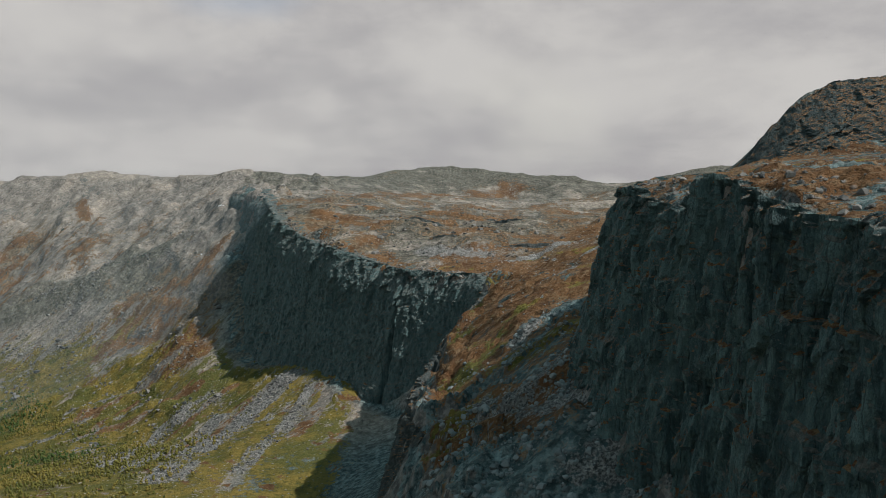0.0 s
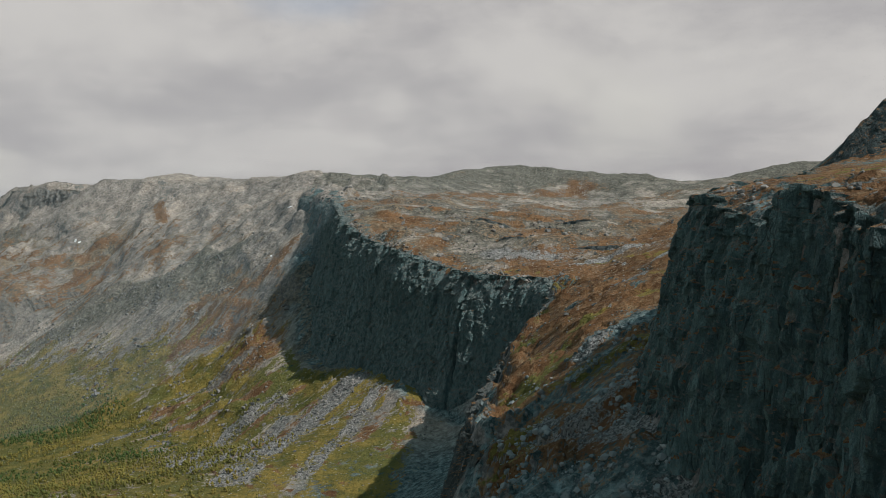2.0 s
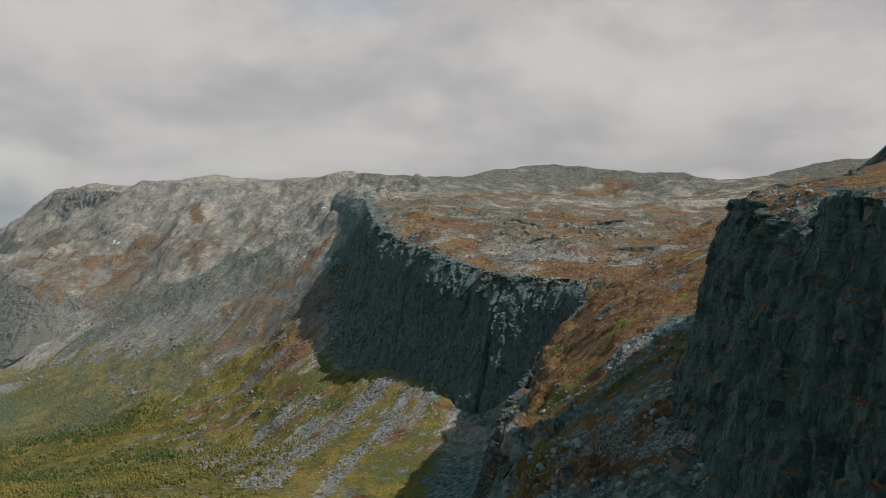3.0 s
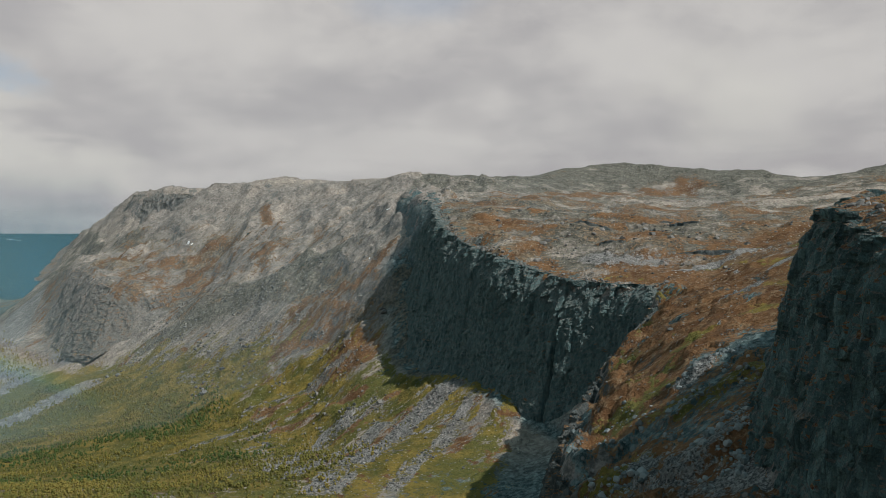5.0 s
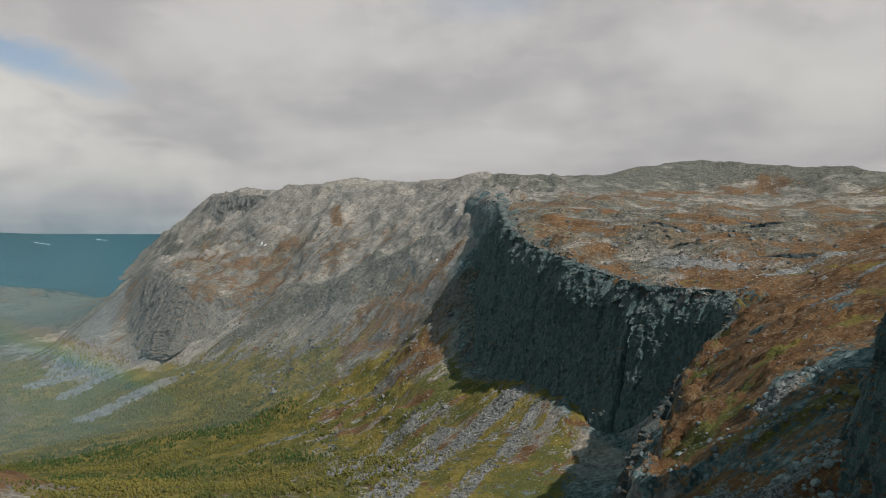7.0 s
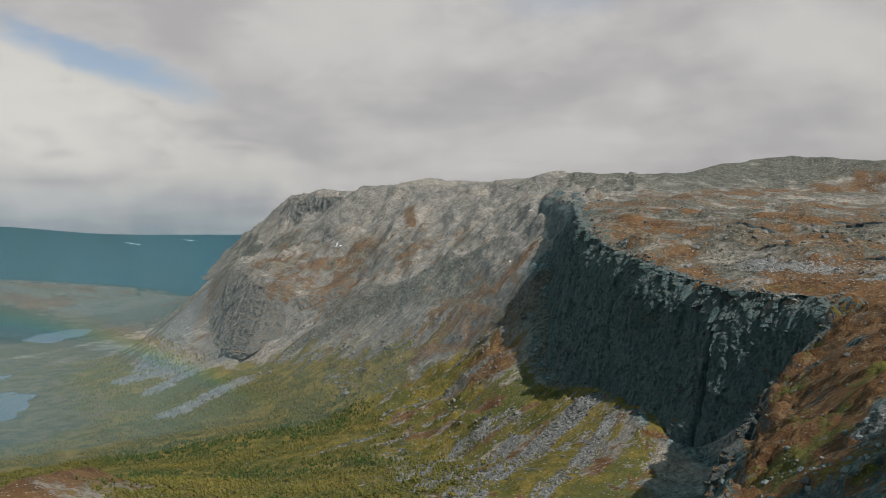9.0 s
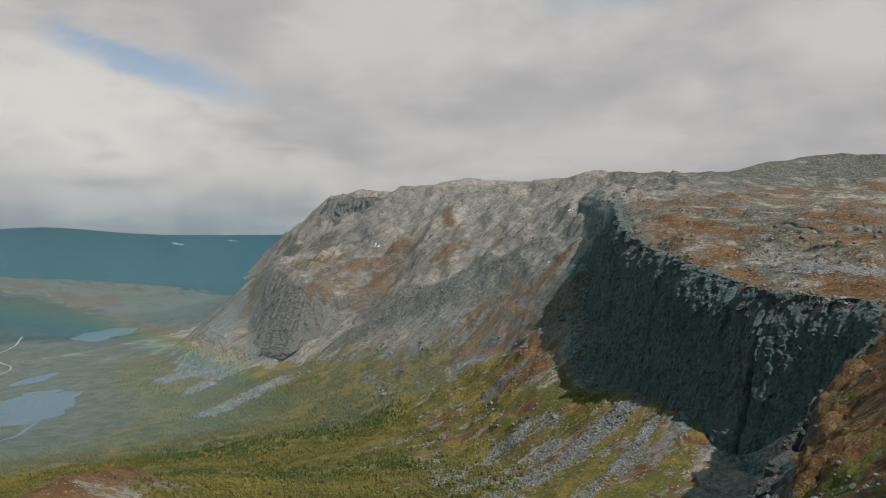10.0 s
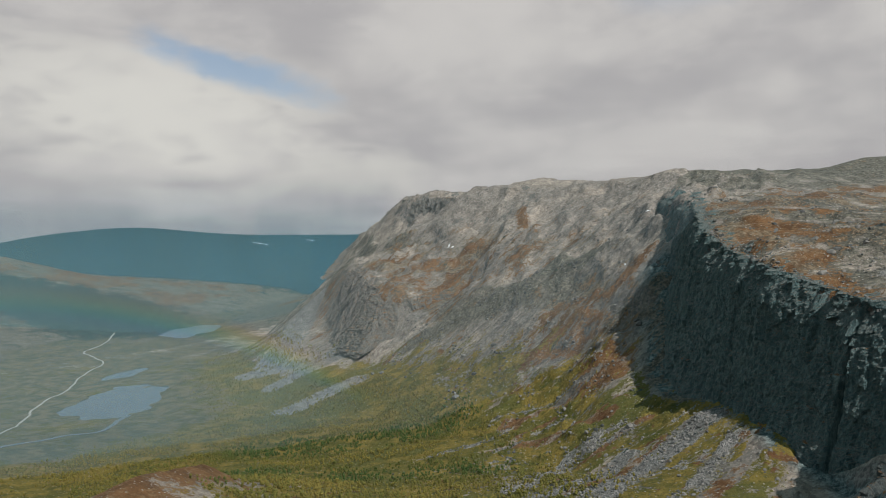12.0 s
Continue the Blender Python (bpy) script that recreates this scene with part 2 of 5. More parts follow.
def solve_land():
    """A stretched sheet between all the lines above, on a log-polar grid."""
    total, count = np.zeros((NR, NT)), np.zeros((NR, NT))
    for pts in LINES:
        for a, b in zip(pts[:-1], pts[1:]):
            n = max(2, int(np.linalg.norm(b - a) / max(0.3, 0.4 * DT * math.hypot(a[0] - CX, a[1] - CY))))
            p = a + (b - a) * np.linspace(0, 1, n)[:, None]
            r = np.hypot(p[:, 0] - CX, p[:, 1] - CY)
            i = np.clip(np.round(np.log(r / R0) / DT).astype(int), 0, NR - 1)
            j = np.round(np.arctan2(-(p[:, 0] - CX), p[:, 1] - CY) / DT).astype(int) % NT
            np.add.at(total, (i, j), p[:, 2])
            np.add.at(count, (i, j), 1)
    total[-1], count[-1] = 120.0, 1.0
    h = None
    for f, its in ((16, 400), (8, 250), (4, 200), (2, 160), (1, 140)):
        nr, nt = -(-NR // f), NT // f
        pad = nr * f - NR
        s = np.pad(total, ((0, pad), (0, 0))).reshape(nr, f, nt, f).sum((1, 3))
        c = np.pad(count, ((0, pad), (0, 0))).reshape(nr, f, nt, f).sum((1, 3))
        fixed, val = c > 0, s / np.maximum(c, 1)
        if h is None:
            h = np.full((nr, nt), 120.0)
        else:
            h = np.repeat(np.repeat(h, 2, 0), 2, 1)[:nr]
            if len(h) < nr:
                h = np.pad(h, ((0, nr - len(h)), (0, 0)), mode="edge")
        h = np.where(fixed, val, h)
        for _ in range(its):
            e = np.vstack((h[:1], h, h[-1:]))
            h = np.where(fixed, val, 0.25 * (e[:-2] + e[2:] + np.roll(h, 1, 1) + np.roll(h, -1, 1)))
    for _ in range(2):
        e = np.vstack((h[:1], h, h[-1:]))
        h = 0.5 * h + 0.125 * (e[:-2] + e[2:] + np.roll(h, 1, 1) + np.roll(h, -1, 1))
    return h


LAND = solve_land()
FOOT_APRON = FOOT_P[4:-1, :2] + np.array((-10, -16))
SPUR_EDGE = np.array(((30, 540), (28, 486), (0, 413), (-11, 313), (-6, 260), (2, 187)))
DOME = np.array(((215, 430), (280, 440), (420, 420)))
KNOLL = np.array(((-330, 265), (-368, 325), (-408, 400), (-425, 425)))
FACE_P = np.array(((-308, 1065), (-278, 1005), (-234, 900), (-197, 800), (-160, 715), (-104, 646), (-60, 613), (-35, 590), (0, 566), (14, 560)))
FACE_N = np.array(((56, 40), (55, 95), (53, 130), (50, 166), (48, 205)))
FACE_Q = np.array(((-50, 592), (-30, 576), (-10, 562), (6, 550), (14, 534)))
FACE_S = np.array(((16, 532), (12, 485), (-5, 431), (-10, 404), (-13, 370), (-18, 335), (-20, 313), (-20, 268)))
BLOCKS = np.array(((-28, 680), (10, 650), (60, 640)))
# valley ground under cloud, its shade painted with the dark wood colour
CLOUD_SHADE = np.array(((-2300, 1050), (-2050, 1240), (-1820, 1250)))


def near_line(x, y, pts, reach):
    """1 on the line, falling to 0 at reach metres from it."""
    best = np.full(np.shape(x), 1e9)
    for a, b in zip(pts[:-1], pts[1:]):
        d, n = b[:2] - a[:2], max(1e-6, float(np.dot(b[:2] - a[:2], b[:2] - a[:2])))
        t = np.clip(((x - a[0]) * d[0] + (y - a[1]) * d[1]) / n, 0, 1)
        best = np.minimum(best, np.hypot(x - a[0] - t * d[0], y - a[1] - t * d[1]))
    return 1 - sstep(best, 0, reach)


def sheet(x, y):
    """Height of the smooth sheet."""
    r = np.clip(np.hypot(x - CX, y - CY), R0, R1 * 0.999)
    u = np.log(r / R0) / DT
    v = (np.arctan2(-(x - CX), y - CY) / DT) % NT
    i, j = np.minimum(u.astype(int), NR - 2), v.astype(int) % NT
    fu, fv, k = u - i, v - np.floor(v), (v.astype(int) + 1) % NT
    return (LAND[i, j] * (1 - fu) * (1 - fv) + LAND[i + 1, j] * fu * (1 - fv) + LAND[i, k] * (1 - fu) * fv + LAND[i + 1, k] * fu * fv)


LAKES = ((-1035, 742, 128, 66, 0.594), (-1228, 868, 62, 22, 0.35), (-1630, 1330, 130, 70, 0.5))


def lake_shape(x, y, lake):
    """Below 1 inside a lake's uneven shore."""
    cx, cy, a, b, turn = lake
    p, q = x - cx, y - cy
    s, c = math.sin(turn), math.cos(turn)
    u, v = (-p * s + q * c) / a, (p * c + q * s) / b
    return np.hypot(u, v) + 0.45 * fbm(x / 60, y / 60, cx, 4)


def fall(x, y):
    """Unit vector up the slope of the sheet."""
    e = 0.012 * np.hypot(x - CX, y - CY) + 6
    gx, gy = sheet(x + e, y) - sheet(x - e, y), sheet(x, y + e) - sheet(x, y - e)
    n = np.hypot(gx, gy) + 1e-6
    return gx / n, gy / n


def runs(x, y, seed, wide=11.0, steps=7, step=14.0):
    """Noise drawn out along the fall of the slope, as stones and gullies run."""
    total, px, py = 0.0, x.copy(), y.copy()
    for _ in range(steps):
        total = total + fbm(px / wide, py / wide, seed, 2)
        gx, gy = fall(px, py)
        px, py = px + gx * step, py + gy * step
    return total / steps


def outcrop(x, y, wide, seed):
    """Sharp little steps of rock."""
    a = fbm(x / wide, y / (wide * 0.75), seed, 4)
    return sstep(a, 0.02, 0.055) + 0.8 * sstep(a, 0.20, 0.235) + 0.7 * sstep(a, 0.36, 0.39)


def ground(x, y):
    """Height of the ground with its relief."""
    x, y = np.asarray(x, float), np.asarray(y, float)
    z = sheet(x, y)
    far = np.hypot(x - CX, y - CY)
    e = 0.02 * far + 2
    slope = np.hypot(sheet(x + e, y) - z, sheet(x, y + e) - z) / e
    high = sstep(z, 60, 150)
    steep = sstep(slope, 0.2, 0.7)
    craggy = (0.3 + 0.7 * steep) * (0.25 + 0.75 * high)
    valley = (1 - sstep(z, 8, 40))
    grown = sstep(far, 200, 700)
    g = z + (1 - 0.9 * valley) * 5.0 * fbm(x / 130, y / 130, 0.3, 5) * sstep(far, 150, 500) * (0.4 + 0.6 * high) * (1 - 0.8 * sstep(far, 2700, 3400))
    g = g + craggy * (3.0 * ridged(x / 60, y / 60, 1.3, 5) - 1.6) * (0.15 + 0.85 * grown) * (0.25 + 0.75 * steep)
    flank = sstep(y, 600, 720) * sstep(-x, 150, 230) * high * (1 - sstep(far, 2000, 2500))
    g = g + flank * 4.6 * ridged(x / 26, y / 26, 8.0, 4) * sstep(fbm(x / 110, y / 110, 2.2, 3), -0.05, 0.3)
    knobs = sstep(-x, 180, 230) * sstep(y, 600, 660) * (1 - sstep(far, 900, 1050)) * sstep(z, 48, 66) * (1 - sstep(z, 150, 180))
    knobs = knobs * (1 - near_line(x, y, FOOT_P, 80))
    g = g + knobs * (2.6 * outcrop(x, y, 30, 55.0) - 0.8)
    g = g + near_line(x, y, FOOT_APRON, 26) * (1.8 * outcrop(x, y, 18, 63.0) - 1.4) * (y > 520)
    big = flank * sstep(z, 110, 200) * (1 - sstep(z, 330, 350))
    g = g + big * (3.0 * ridged(x / 150, y / 220, 5.5, 3) - 2.0) + big * 2.4 * ridged(x / 52, y / 60, 7.5, 4) + big * 5.0 * (outcrop(x, y, 80, 41.0) - 0.8) + big * 2.4 * (outcrop(x, y, 34, 43.0) - 0.8)
    plateau = sstep(y, 560, 640) * sstep(x, -260, -180) * sstep(z, 200, 212)
    rocky = flank * sstep(z, 110, 190) * sstep(fbm(x / 90, y / 90, 33.0, 3), -0.35, 0.15) + 0.45 * plateau
    bx, by = x + 3 * fbm(x / 14, y / 14, 35.0, 3), y + 3 * fbm(x / 14, y / 14, 36.0, 3)
    g = g + rocky * (1.3 * facets(bx / 24, by / 24, 5.0) + 0.7 * facets(bx / 9, by / 9, 6.0))
    g = g + plateau * (2.4 * outcrop(x, y, 64, 6.0) - 2.4) * (1 - 0.5 * sstep(y, 1100, 1300))
    g = g + plateau * sstep(y, 1150, 1350) * 6.0 * fbm(x / 80, y / 60, 3.0, 5)
    spur = sstep(x, -30, 5) * (1 - sstep(y, 560, 640)) * (1 - sstep(x, 120, 170)) * sstep(y, 130, 190) * (z > 150) * (1 - sstep(z, 226, 238))
    edge = near_line(x, y, SPUR_EDGE, 34)
    g = g + spur * (1.7 * outcrop(x, y, 34, 12.0) - 1.2) + (x < 45) * (y < 600) * edge * (3.0 * outcrop(x, y, 22, 15.0) - 2.2)
    dome = near_line(x, y, DOME, 120) * sstep(z, 278, 296)
    g = g + 0.3 * dome * (2.2 * ridged(x / 26, y / 26, z / 14, 4) - 1.0 + 1.6 * outcrop(x, y, 18, 21.0))
    top = (far < 420) * sstep(x, 50, 62) * sstep(z, 236, 244) * (1 - dome)
    g = g + top * (0.8 * outcrop(x, y, 17, 31.0) - 0.8 + 0.22 * ridged(x / 5, y / 5, 3.0, 3)) * (0.08 + 0.92 * sstep(far, 180, 135))
    g = g + (1 - valley) * 0.8 * fbm(x / 9, y / 9, 4.0, 3) + 0.35 * valley * fbm(x / 40, y / 40, 2.0, 3)
    g = g - 12 * near_line(x, y, FACE_P, 11) - 40 * near_line(x, y, FACE_S, 14) * (1 - sstep(z, 146, 168)) - 45 * near_line(x, y, FACE_Q, 20) * (1 - sstep(z, 176, 200)) - 40 * near_line(x, y, FACE_N, 9) * (1 - sstep(z, 228, 242)) * (x > 30) * (y > 30)
    for lake in LAKES:
        g = g - 6 * (1 - sstep(lake_shape(x, y, lake), 0.80, 1.06)) * (z < 30)
    return g


def mesh_object(name, co, faces, material, parent=None, smooth=True):
    """One mesh object from arrays of vertices and quads or triangles."""
    me = bpy.data.meshes.new(name)
    co, faces = np.asarray(co, np.float32), np.asarray(faces, np.int32)
    k = faces.shape[1]
    me.vertices.add(len(co))
    me.vertices.foreach_set("co", co.ravel())
    me.loops.add(faces.size)
    me.loops.foreach_set("vertex_index", faces.ravel())
    me.polygons.add(len(faces))
    me.polygons.foreach_set("loop_start", np.arange(0, faces.size, k, dtype=np.int32))
    me.polygons.foreach_set("use_smooth", np.full(len(faces), smooth))
    me.update(calc_edges=True)
    me.materials.append(material)
    ob = new(name, me)
    if parent:
        ob.parent = parent
    return ob


def grid_faces(n, m):
    """Quads of an n x m lattice of vertices."""
    a = (np.arange(n - 1)[:, None] * m + np.arange(m - 1)[None]).ravel()
    return np.stack((a, a + 1, a + m + 1, a + m), 1)


def give(ob, name, values):
    ob.data.attributes.new(name, "FLOAT", "POINT").data.foreach_set("value", np.asarray(values, np.float32).ravel())


# ---- materials ----
def material(name):
    m = bpy.data.materials.new(name)
    m.use_nodes = True
    return m, Nodes(m.node_tree)


def finish(n, color, rough, bump=None, dist=0.3, strength=0.8, spec=0.25):
    ins = {"Base Color": color, "Roughness": rough, "Specular IOR Level": spec}
    if bump is not None:
        ins["Normal"] = n.put("ShaderNodeBump", {"Height": bump, "Distance": dist, "Strength": strength}).outputs[0]
    b = n.put("ShaderNodeBsdfPrincipled", ins)
    n.put("ShaderNodeOutputMaterial", {0: b.outputs[0]})


def attr(n, name):
    return n.put("ShaderNodeAttribute", attribute=name).outputs["Fac"]


def land_material():
    m, n = material("land")
    geo = n.put("ShaderNodeNewGeometry")
    pos = geo.outputs["Position"]
    up = n.put("ShaderNodeSeparateXYZ", {0: geo.outputs["Normal"]}).outputs[2]
    tiny = n.noise(pos, 1.4, 5.0, 0.68)
    fine = n.noise(pos, 0.30, 5.0, 0.66)
    mid = n.noise(pos, 0.045, 6.0, 0.64)
    wide = n.noise(pos, 0.008, 4.0, 0.6)
    across, along = n.vmath("DOT_PRODUCT", pos, (0.80, -0.60, 0.0)), n.vmath("DOT_PRODUCT", pos, (-0.07, -0.10, 0.05))
    fallen = n.put("ShaderNodeCombineXYZ", {0: across, 1: along, 2: 0.0}).outputs[0]
    trail = n.noise(fallen, 0.055, 6.0, 0.66, warp=0.5)
    thread = n.noise(fallen, 0.24, 5.0, 0.66, warp=0.4)
    drawn = attr(n, "streak")
    dots = n.put("ShaderNodeTexVoronoi", {"Vector": pos, "Scale": 0.35, "Randomness": 1.0})
    stony = n.math("MULTIPLY", n.ramp(dots.outputs["Distance"], 0.30, 0.14), n.ramp(n.put("ShaderNodeSeparateColor", {0: dots.outputs["Color"]}).outputs[0], 0.62, 0.70))
    rock = n.mix(n.ramp(wide, 0.38, 0.62), (0.200, 0.176, 0.154), (0.305, 0.258, 0.214))
    rock = n.mix(n.math("MULTIPLY", n.ramp(mid, 0.54, 0.66), 0.3), rock, (0.115, 0.113, 0.106))
    rock = n.mix(n.math("MULTIPLY", n.ramp(fine, 0.50, 0.66), 0.6), rock, (0.33, 0.295, 0.26))
    rock = n.mix(n.math("MULTIPLY", n.ramp(fine, 0.46, 0.36), 0.5), rock, (0.085, 0.09, 0.09))
    rock = n.mix(n.math("MULTIPLY", n.ramp(n.math("ADD", n.math("MULTIPLY", trail, 0.6), n.math("MULTIPLY", thread, 0.4)), 0.53, 0.44), n.math("MULTIPLY", drawn, 0.6)), rock, (0.10, 0.10, 0.095))
    # dark rock colour; its mask also uses it as painted shade
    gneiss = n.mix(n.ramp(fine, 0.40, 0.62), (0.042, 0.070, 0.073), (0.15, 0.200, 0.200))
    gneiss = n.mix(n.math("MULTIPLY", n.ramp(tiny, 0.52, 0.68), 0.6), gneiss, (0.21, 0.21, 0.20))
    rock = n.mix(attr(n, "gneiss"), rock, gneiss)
    pale = n.mix(n.ramp(tiny, 0.40, 0.62), (0.075, 0.077, 0.077), (0.30, 0.287, 0.270))
    pale = n.mix(n.math("MULTIPLY", attr(n, "gneiss"), 0.75), pale, n.mix(n.ramp(tiny, 0.38, 0.62), (0.035, 0.04, 0.042), (0.20, 0.205, 0.20)))
    rust = n.mix(n.ramp(mid, 0.38, 0.62), (0.094, 0.047, 0.022), (0.174, 0.092, 0.043))
    rust = n.mix(n.math("MULTIPLY", n.ramp(fine, 0.50, 0.64), 0.7), rust, (0.235, 0.165, 0.10))
    rust = n.mix(n.math("MULTIPLY", n.ramp(tiny, 0.48, 0.38), 0.55), rust, (0.055, 0.035, 0.018))
    drift = n.noise(pos, 0.021, 5.0, 0.62)
    tan = n.mix(n.ramp(fine, 0.40, 0.60), (0.105, 0.088, 0.062), (0.215, 0.175, 0.125))
    rust = n.mix(n.math("MULTIPLY", n.math("MULTIPLY", n.ramp(drift, 0.47, 0.58), attr(n, "tan")), 0.85), rust, tan)
    green = n.mix(n.ramp(mid, 0.36, 0.62), (0.070, 0.073, 0.019), (0.200, 0.145, 0.037))
    green = n.mix(n.ramp(wide, 0.5, 0.62), green, (0.095, 0.095, 0.028))
    green = n.mix(n.math("MULTIPLY", n.ramp(fine, 0.50, 0.38), 0.6), green, (0.040, 0.054, 0.014))
    green = n.mix(n.math("MULTIPLY", n.ramp(tiny, 0.54, 0.66), 0.5), green, (0.27, 0.200, 0.065))
    green = n.mix(n.math("MULTIPLY", n.ramp(thread, 0.52, 0.42), n.math("MULTIPLY", drawn, 0.3)), green, (0.045, 0.050, 0.018))
    floor = n.mix(n.ramp(mid, 0.42, 0.6), (0.066, 0.074, 0.050), (0.135, 0.115, 0.072))
    floor = n.mix(n.math("MULTIPLY", n.ramp(fine, 0.52, 0.64), 0.4), floor, (0.18, 0.165, 0.14))
    # far woods; cloud shade and the blue of distance are in this colour
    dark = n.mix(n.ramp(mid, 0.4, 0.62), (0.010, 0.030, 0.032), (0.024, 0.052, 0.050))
    edge = n.math("MULTIPLY", n.math("SUBTRACT", mid, 0.5), 1.3)
    edge = n.math("ADD", edge, n.math("MULTIPLY", n.math("SUBTRACT", fine, 0.5), 1.5))
    edge = n.math("ADD", edge, n.math("MULTIPLY", n.math("SUBTRACT", tiny, 0.5), 0.6))
    edge = n.math("ADD", edge, n.math("MULTIPLY", drawn, n.math("ADD", n.math("MULTIPLY", n.math("SUBTRACT", trail, 0.5), 1.7), n.math("MULTIPLY", n.math("SUBTRACT", thread, 0.5), 1.1))))

    def cover(col, under, name):
        return n.mix(n.ramp(n.math("ADD", attr(n, name), edge), 0.42, 0.58), under, col)

    olive = n.mix(n.ramp(fine, 0.38, 0.62), (0.066, 0.067, 0.056), (0.155, 0.142, 0.115))
    clods = n.put("ShaderNodeTexVoronoi", {"Vector": n.vmath("ADD", pos, n.scaled(n.put("ShaderNodeTexNoise", {"Vector": pos, "Scale": 0.2, "Detail": 3.0}).outputs["Color"], (4.0, 4.0, 4.0))), "Scale": 0.11, "Randomness": 1.0})
    shade_a = n.put("ShaderNodeSeparateColor", {0: clods.outputs["Color"]}).outputs[0]
    shade_b = n.put("ShaderNodeSeparateColor", {0: dots.outputs["Color"]}).outputs[1]
    tone = n.math("ADD", 0.58, n.math("ADD", n.math("MULTIPLY", shade_a, 0.36), n.math("MULTIPLY", shade_b, 0.50)))
    rock = n.mix(1.0, rock, n.put("ShaderNodeCombineXYZ", {0: tone, 1: tone, 2: tone}).outputs[0], "MULTIPLY")
    pale = n.mix(1.0, pale, n.put("ShaderNodeCombineXYZ", {0: tone, 1: tone, 2: tone}).outputs[0], "MULTIPLY")
    olive = n.mix(1.0, olive, n.put("ShaderNodeCombineXYZ", {0: tone, 1: tone, 2: tone}).outputs[0], "MULTIPLY")
    col = cover(olive, rock, "olive")
    col = cover(rust, col, "heath")
    col = cover(green, col, "green")
    col = n.mix(n.math("MULTIPLY", stony, 0.8), col, n.mix(attr(n, "gneiss"), (0.36, 0.34, 0.31), (0.20, 0.20, 0.19)))
    col = cover(pale, col, "scree")
    col = cover(floor, col, "floor")
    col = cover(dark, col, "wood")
    bare = n.math("SUBTRACT", 1.0, n.math("ADD", attr(n, "wood"), attr(n, "floor")), clamp=True)
    steep = n.ramp(n.math("ADD", up, n.math("MULTIPLY", n.math("SUBTRACT", fine, 0.5), 0.5)), 0.60, 0.46)
    col = n.mix(n.math("MULTIPLY", steep, bare), col, n.mix(n.ramp(fine, 0.38, 0.62), (0.090, 0.094, 0.092), (0.240, 0.228, 0.214)))
    h = n.math("ADD", n.math("MULTIPLY", mid, 3.0), n.math("ADD", n.math("MULTIPLY", fine, 2.0), n.math("MULTIPLY", tiny, 0.6)))
    finish(n, col, 0.95, n.math("ADD", h, n.math("ADD", n.math("MULTIPLY", stony, 0.5), n.math("MULTIPLY", tone, 0.7))), 1.5, 1.0, 0.12)
    return m


